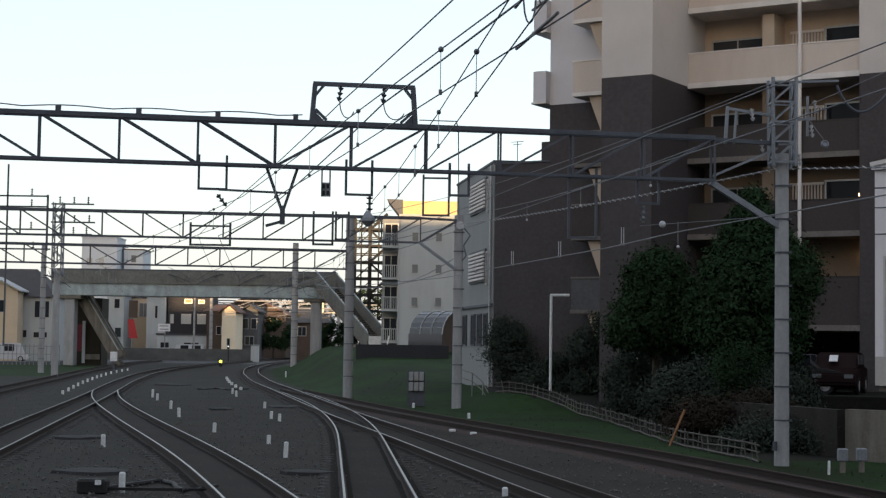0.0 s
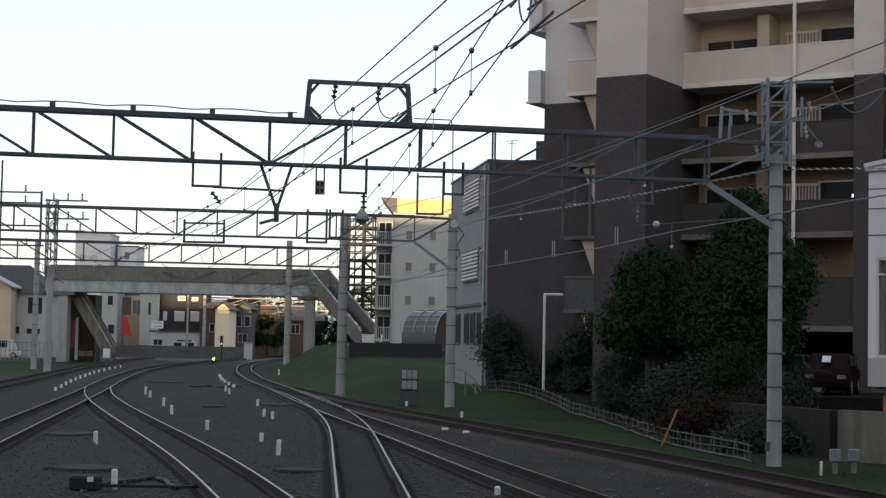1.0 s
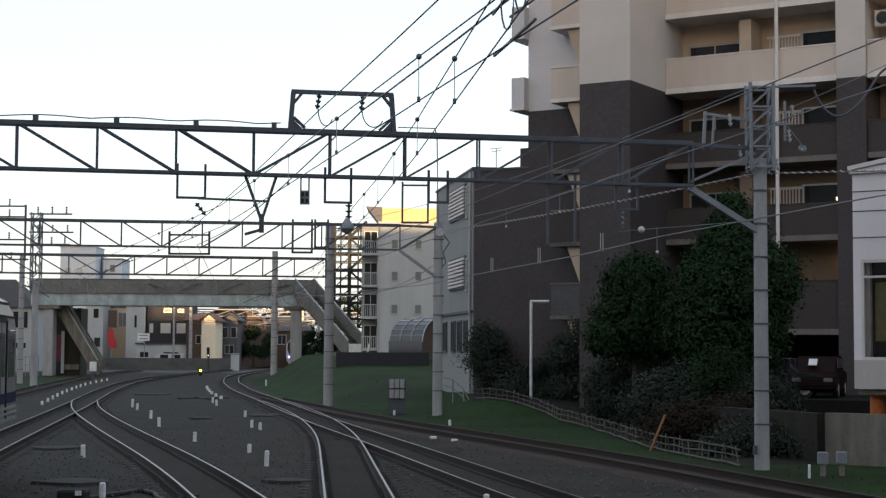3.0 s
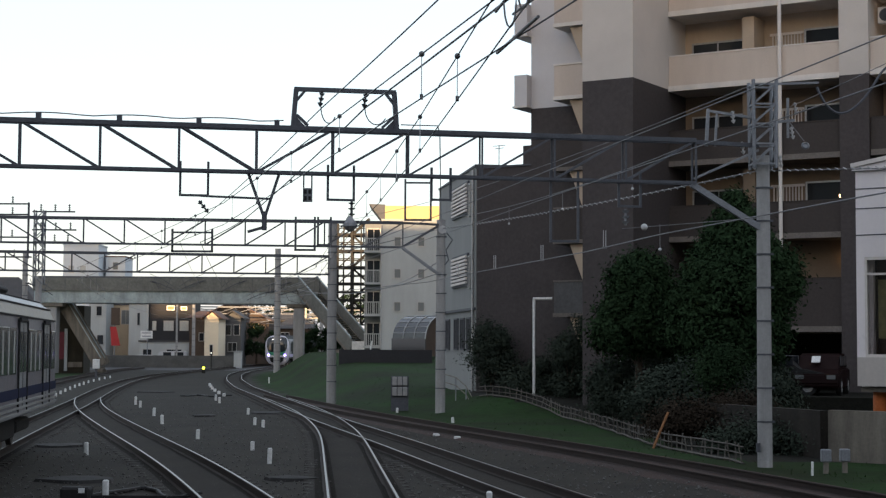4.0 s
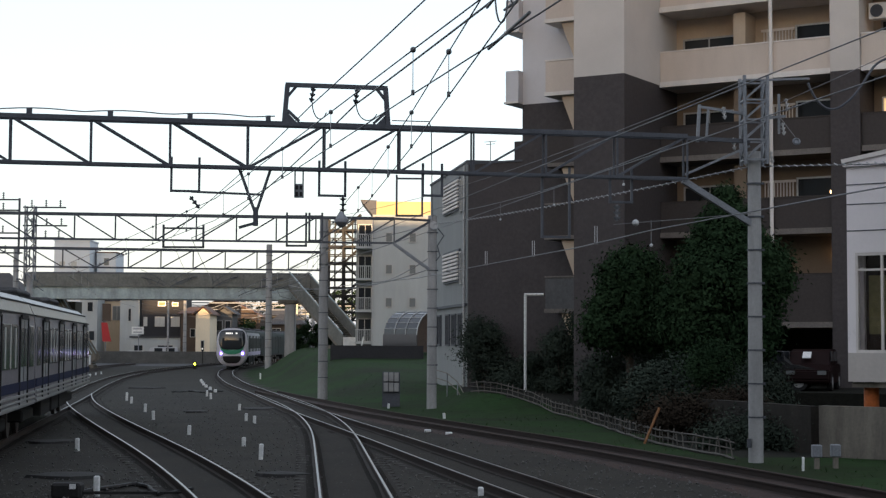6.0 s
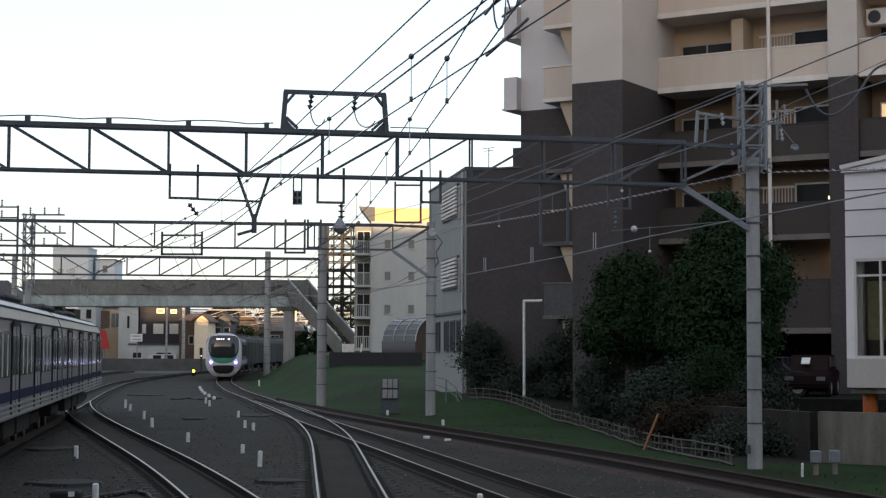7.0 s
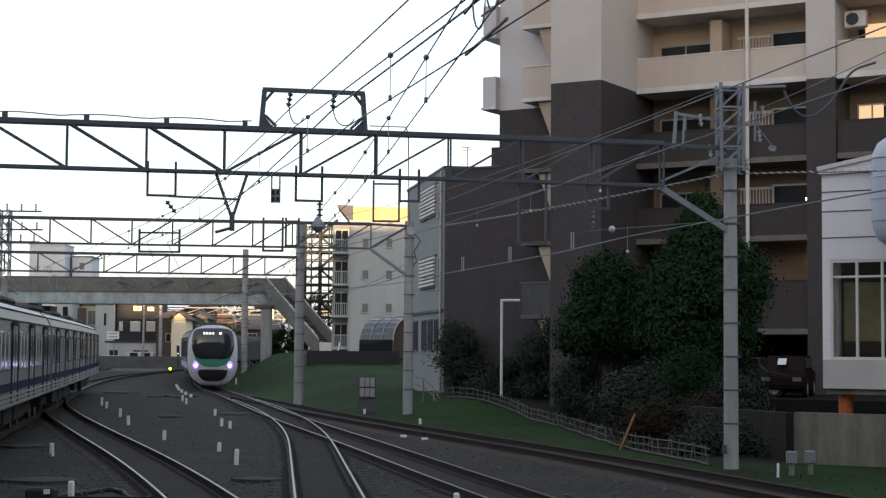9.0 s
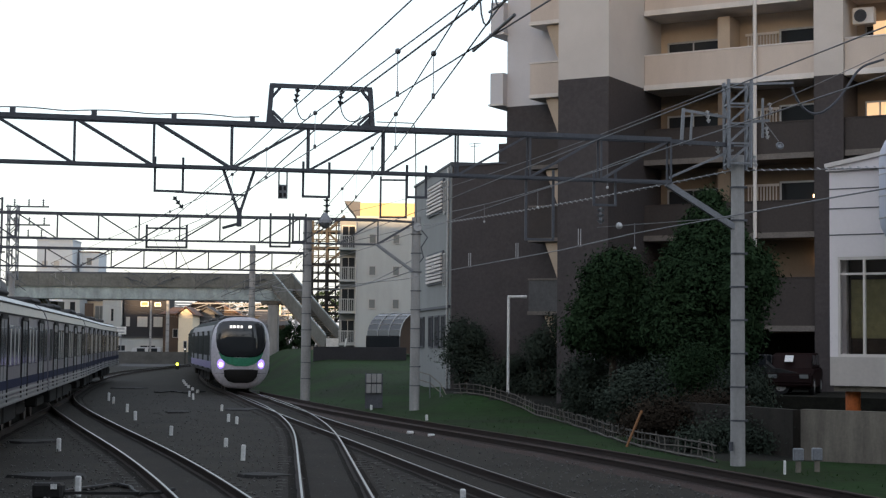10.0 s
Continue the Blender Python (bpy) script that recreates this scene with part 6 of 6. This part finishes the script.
def stones():
    """Loose ballast stones on the bed nearest to the camera, each its own small block."""
    gen = np.random.RandomState(4)
    n = 13000
    y = 23.5 + 60 * gen.random_sample(n) ** 2.0
    x = (gen.random_sample(n) * 0.66 - 0.33) * y
    edge = np.interp(y, LINE_S.y, LINE_S.x) + 1.2
    keep = x < edge
    x, y = x[keep], y[keep]
    n = len(x)
    r = gen.uniform(0.010, 0.034, (n, 1, 1))
    base = np.array([[1, 0, 0], [0, 1, 0], [-1, 0, 0], [0, -1, 0], [0, 0, 0.8], [0, 0, -0.8]])
    v = base[None] * r * gen.uniform(0.6, 1.35, (n, 6, 1))
    t = gen.uniform(0, math.tau, n)
    c, q = np.cos(t)[:, None], np.sin(t)[:, None]
    vx, vy = v[:, :, 0] * c - v[:, :, 1] * q, v[:, :, 0] * q + v[:, :, 1] * c
    vs = np.stack([vx + x[:, None], vy + y[:, None], v[:, :, 2] + 0.03], axis=2).reshape(-1, 3)
    f = np.array([[0, 1, 4], [1, 2, 4], [2, 3, 4], [3, 0, 4], [1, 0, 5], [2, 1, 5], [3, 2, 5], [0, 3, 5]])
    fs = (f[None] + (np.arange(n) * 6)[:, None, None]).reshape(-1, 3)
    me = bpy.data.meshes.new("ballast_stones")
    me.from_pydata(vs.tolist(), [], fs.tolist())
    m = M["stone"] = bpy.data.materials.new("ballast_stone")
    m.use_nodes = True
    nd, ln = m.node_tree.nodes, m.node_tree.links
    g, ramp = nd.new("ShaderNodeNewGeometry"), nd.new("ShaderNodeValToRGB")
    ramp.color_ramp.elements[0].color, ramp.color_ramp.elements[1].color = (0.055, 0.052, 0.048, 1), (0.11, 0.106, 0.10, 1)
    ln.new(g.outputs["Random Per Island"], ramp.inputs[0])
    ln.new(ramp.outputs[0], nd["Principled BSDF"].inputs["Base Color"])
    nd["Principled BSDF"].inputs["Roughness"].default_value = 0.95
    me.materials.append(m)
    tagged(new("ballast_stones", me), "loose grey and brown ballast stones on the track bed", "ballast", kind="stuff")


stones()


# ---------- trains ----------
CAR, W, TOP = 19.5, 2.9, 3.72


def section(w=W):
    """Half outline of a car body, floor to roof."""
    h = w / 2
    return [(h - 0.06, 0.95), (h, 1.15), (h, 2.75), (h - 0.04, 3.05), (h - 0.16, 3.32), (h - 0.42, 3.52), (h - 0.85, 3.66), (0.0, TOP)]


def nose_x(y, z):
    """How far the rounded front stands before the body's end."""
    r = (abs(y) / 1.48) ** 3.0 + (abs(z - 1.95) / 1.84) ** 3.0
    return 0.62 * math.sqrt(max(0.0, 1 - min(1.0, r))) if r < 1 else 0.0


def patch(outline, lift, bulge, rings=6):
    """A panel that lies on the rounded front, filled from its outline towards its middle."""
    bm = bmesh.new()
    cy, cz = sum(p[0] for p in outline) / len(outline), sum(p[1] for p in outline) / len(outline)
    loops = []
    for k in range(rings):
        f = 1 - k / rings
        loops.append([bm.verts.new((bulge + nose_x(cy + (y - cy) * f, cz + (z - cz) * f) + lift, cy + (y - cy) * f, cz + (z - cz) * f)) for y, z in outline])
    mid = bm.verts.new((bulge + nose_x(cy, cz) + lift, cy, cz))
    n = len(outline)
    for u, v in zip(loops, loops[1:]):
        for k in range(n):
            bm.faces.new((u[k], u[(k + 1) % n], v[(k + 1) % n], v[k]))
    for k in range(n):
        bm.faces.new((loops[-1][k], loops[-1][(k + 1) % n], mid))
    back = [bm.verts.new((v.co.x - lift - 0.02, v.co.y, v.co.z)) for v in loops[0]]
    for k in range(n):
        bm.faces.new((loops[0][k], back[k], back[(k + 1) % n], loops[0][(k + 1) % n]))
    return bm


HALF = [(0.5, 3.54), (0.9, 3.50), (1.10, 3.39), (1.19, 3.2), (1.235, 2.85), (1.235, 2.5), (1.19, 2.22), (1.10, 2.0), (0.96, 1.85), (0.76, 1.75), (0.45, 1.72)]
SCREEN = [(-y, z) for y, z in HALF] + HALF[::-1]     # outline of the windscreen


def bogie(parent, x):
    b = part("bogie", box(bmesh.new(), (x, 0, 0.55), (2.6, 2.0, 0.3), None, 0.05), "under", parent)
    for dx in (-1.05, 1.05):
        for s in (-1, 1):
            part("wheel", lathe(bmesh.new(), [(0.43, -0.06), (0.43, 0.06), (0.2, 0.07)], Matrix.Translation((x + dx, s * 0.56, 0.43)) @ Matrix.Rotation(radians(90), 4, "X"), 20), "wheel", b)


def rail_car(label, kind, front):
    """One car, its centre on the track at rail height, x forward."""
    a = thing("train_car", Matrix(), label, "train", "cars of the " + kind + " train")
    body, bands = ("train_white", ("violet", "green")) if kind == "white" else ("silver", ("blueband",))
    half = section()
    prof = half + [(-y, z) for y, z in half[-2::-1]]
    L = CAR / 2
    bm = bmesh.new()
    ends = [[bm.verts.new((x, y, z)) for y, z in prof] for x in (-L, L)]
    n = len(prof)
    for k in range(n):
        f = bm.faces.new((ends[0][k], ends[0][(k + 1) % n], ends[1][(k + 1) % n], ends[1][k]))
        f.material_index = {0: 0, 1: 0, 2: 0, 3: 2, 4: 3}.get(min(k, 13 - k) if k < 14 else 0, 1)
    bm.faces.new(ends[0])
    bm.faces.new(ends[1][::-1])
    # trailing cars take the shade-darkened side, the front car a lighter grey
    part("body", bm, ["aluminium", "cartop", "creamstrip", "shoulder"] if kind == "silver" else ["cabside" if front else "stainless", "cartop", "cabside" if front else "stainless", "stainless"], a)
    for s in (-1, 1):
        y = s * (W / 2)
        for k, (z0, z1) in enumerate(((1.34, 1.54),) if kind == "silver" else ((1.15, 1.5),)):
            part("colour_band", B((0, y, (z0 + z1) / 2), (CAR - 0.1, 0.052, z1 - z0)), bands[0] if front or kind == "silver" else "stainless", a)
        part("sill", B((0, s * (W / 2 - 0.02), 1.02), (CAR - 0.05, 0.07, 0.12)), "silver" if kind == "silver" else "under", a)
        doors = (-7.3, -2.45, 2.45, 7.3)
        for x in doors:
            d = part("door", B((x, y, 2.0), (1.32, 0.035, 1.86), 0.01), "silver" if kind == "silver" else "stainless", a)
            for q in (-0.31, 0.31):
                part("door_window", B((x + q, s * (W / 2 + 0.016), 2.3), (0.42, 0.016, 0.85)), "trainglass" if kind == "silver" else "sideglass", d)
            part("door_gap", B((x, s * (W / 2 + 0.016), 2.0), (0.025, 0.016, 1.8)), "under", d)
            part("door_head", B((x, s * (W / 2 + 0.02), 2.98), (1.2, 0.05, 0.09)), "under", d)
        if kind == "white":
            part("window_band", B((-0.3, s * (W / 2), 2.3), (CAR - 1.6, 0.012, 1.02)), "under", a)
        for x, w in ((-4.87, 2.6), (0, 2.6), (4.87, 2.6), (-9.0, 0.9), (9.0, 0.9)):
            if front and abs(x - 9.0) < 0.1:
                continue
            f = part("side_window", B((x, y, 2.32), (w, 0.03, 0.95), 0.01), "trainglass" if kind == "silver" else "sideglass", a)
            if w > 2:
                part("window_post", B((x, s * (W / 2 + 0.014), 2.32), (0.07, 0.012, 0.95)), "frame" if kind == "silver" else "under", f)
        if kind == "silver":
            for x in doors:
                for q in (-0.78, 0.78):
                    part("door_pillar", B((x + q, s * (W / 2 + 0.014), 2.0), (0.06, 0.05, 1.95)), "under", a)
            for z, q in ((3.06, 0.035), (3.34, 0.165), (3.53, 0.43)):
                part("rain_gutter", B((0, s * (W / 2 - q), z), (CAR - 0.1, 0.05, 0.035)), "under", a)
            for z in (1.02, 1.13, 1.24):
                part("trim_bar", B((0, s * (W / 2 + 0.01), z), (CAR - 0.1, 0.06, 0.05)), "shoulder", a)
            for x in (-4.87, 0, 4.87):
                for q in (-0.9, 0.0, 0.9):
                    part("curtain", B((x + q, s * (W / 2 + 0.017), 2.3), (0.2, 0.008, 0.85)), "curtain", a)
    for x in (-5.0, 4.6):
        part("roof_unit", box(bmesh.new(), (x, 0, TOP + 0.02), (3.6, 1.3, 0.2), None, 0.08), "cartop", a)
    for x in (-1.5, 1.5):
        part("roof_vent", box(bmesh.new(), (x, 0, TOP + 0.02), (0.9, 0.9, 0.12), None, 0.04), "cartop", a)
    for x, w in ((-3.6, 2.6), (-0.6, 2.2), (2.4, 2.9)):
        part("underfloor_box", B((x, 0, 0.68), (w, 2.3, 0.52), 0.03), "under", a)
    bogie(a, -6.8)
    bogie(a, 6.8)
    if not front:
        part("gangway", B((L + 0.2, 0, 2.1), (0.4, 1.2, 2.1)), "under", a)
        part("end_panel", B((L + 0.01, 0, 2.1), (0.05, 2.5, 2.1)), body, a)
        return a
    # rounded front
    bm = bmesh.new()
    out = []
    for k in range(44):
        t = math.tau * k / 44
        c, d = math.cos(t), math.sin(t)
        e = 2 / 3.1 if d > 0 else 2 / 3.6
        wid = 1.45 - 0.26 * smoothstep(0.2, 1.0, -d)
        out.append((math.copysign(abs(c) ** e, c) * wid, 1.95 + math.copysign(abs(d) ** e, d) * (1.77 if d > 0 else 1.8)))
    cy, cz, loops = 0, 1.95, []
    for k in range(20):
        f = 1 - (k / 20) ** 1.5
        loops.append([bm.verts.new((L + nose_x(y * f, cz + (z - cz) * f), y * f, cz + (z - cz) * f)) for y, z in out])
    mid = bm.verts.new((L + nose_x(0, cz), 0, cz))
    n = len(out)
    for u, v in zip(loops, loops[1:]):
        for k in range(n):
            bm.faces.new((u[k], u[(k + 1) % n], v[(k + 1) % n], v[k]))
    for k in range(n):
        bm.faces.new((loops[-1][k], loops[-1][(k + 1) % n], mid))
    back = [bm.verts.new((L - 0.45, v.co.y, v.co.z)) for v in loops[0]]
    for k in range(n):
        bm.faces.new((loops[0][k], back[k], back[(k + 1) % n], loops[0][(k + 1) % n]))
    f = part("cab_front", bm, "train_white", a, "rounded white cab front", smooth=True)
    part("windscreen", patch(SCREEN, 0.045, L, 12), "glass", f, "large dark rounded windscreen", smooth=True)
    part("green_panel", patch([(-1.12, 1.98), (-0.6, 1.70), (0.6, 1.70), (1.12, 1.98), (0.95, 1.60), (0.66, 1.38), (0.28, 1.27), (-0.28, 1.27), (-0.66, 1.38), (-0.95, 1.60)], 0.03, L, 10), "green", f, "green panel below the windscreen")
    part("grille", patch([(-0.86, 1.08), (-0.55, 1.12), (0.55, 1.12), (0.86, 1.08), (0.80, 0.74), (0.62, 0.53), (0.35, 0.44), (-0.35, 0.44), (-0.62, 0.53), (-0.80, 0.74)], 0.04, L, 10), "black", f, "dark coupler opening", smooth=True)
    for s in (-1, 1):
        # violet halo of the headlights, added as a glowing patch
        part("headlight_halo", patch([(s * 1.0 + 0.17 * math.cos(t), 1.38 + 0.23 * math.sin(t)) for t in np.linspace(0, math.tau, 14, False)], 0.02, L), "halo", f, "violet glow around the headlight")
        part("headlight", patch([(s * 0.99 + 0.085 * math.cos(t), 1.35 + 0.085 * math.sin(t)) for t in np.linspace(0, math.tau, 14, False)], 0.035, L), "headlight", f, "bright white headlight")
        part("seam", patch([(s * 0.82, 0.93), (s * 1.38, 0.93), (s * 1.38, 0.90), (s * 0.82, 0.90)], 0.016, L, 2), "darksteel", f)
    # destination display: plain bars
    for k, (u, w) in enumerate(((-0.52, 0.12), (-0.36, 0.13), (-0.18, 0.13), (0.0, 0.1), (0.42, 0.16))):
        part("destination_bar", patch([(u - w / 2, 3.17), (u + w / 2, 3.17), (u + w / 2, 3.3), (u - w / 2, 3.3)], 0.075, L, 2), "destination", f)
    return a


WHITE, SILVER = [], []
for k in range(6):
    WHITE.append(rail_car("white commuter train car with dark windscreen and green front" if k == 0 else "white commuter train car with dark window band", "white", k == 0))
for k in range(6):
    SILVER.append(rail_car("stainless commuter train car with blue band and four doors", "silver", False))

# where the front of the white train and the tail of the silver one stand: seconds and y along the tracks
WHITE_Y = [(0, 262), (1, 246), (2, 230), (3.5, 203), (4.5, 183), (5.5, 160), (6.5, 140), (7.5, 121.5), (8.5, 103), (9.25, 91), (10, 80.5)]
SILVER_Y = [(0, 14), (1, 19), (2, 25.5), (3.5, 37), (4.5, 45.5), (5.5, 54), (6.5, 62), (7.5, 71), (8.5, 84), (9.25, 95), (10, 107)]


def ride(cars, line, table, sign, gap=0.5):
    """Key each car along its line: sign -1 comes towards the camera, +1 goes away."""
    ts = np.arange(0, 10.01, 0.5)
    y = np.interp(ts, [r[0] for r in table], [r[1] for r in table])
    for k, car in enumerate(cars):
        rows = []
        for t, yy in zip(ts, y):
            s = line.s_of(yy) - sign * (k * (CAR + gap) + CAR / 2)
            p, q = line.point(s - 6.8), line.point(s + 6.8)
            ang = math.degrees(math.atan2(q[1] - p[1], q[0] - p[0]))
            rows.append((float(t), pose((p[0] + q[0]) / 2, (p[1] + q[1]) / 2, RAIL, 0, 0, ang + (180 if sign < 0 else 0))))
        walk(car, rows)


def motions():
    ride(WHITE, LINE_R, WHITE_Y, -1)
    ride(SILVER, LINE_L, SILVER_Y, 1)


motions()
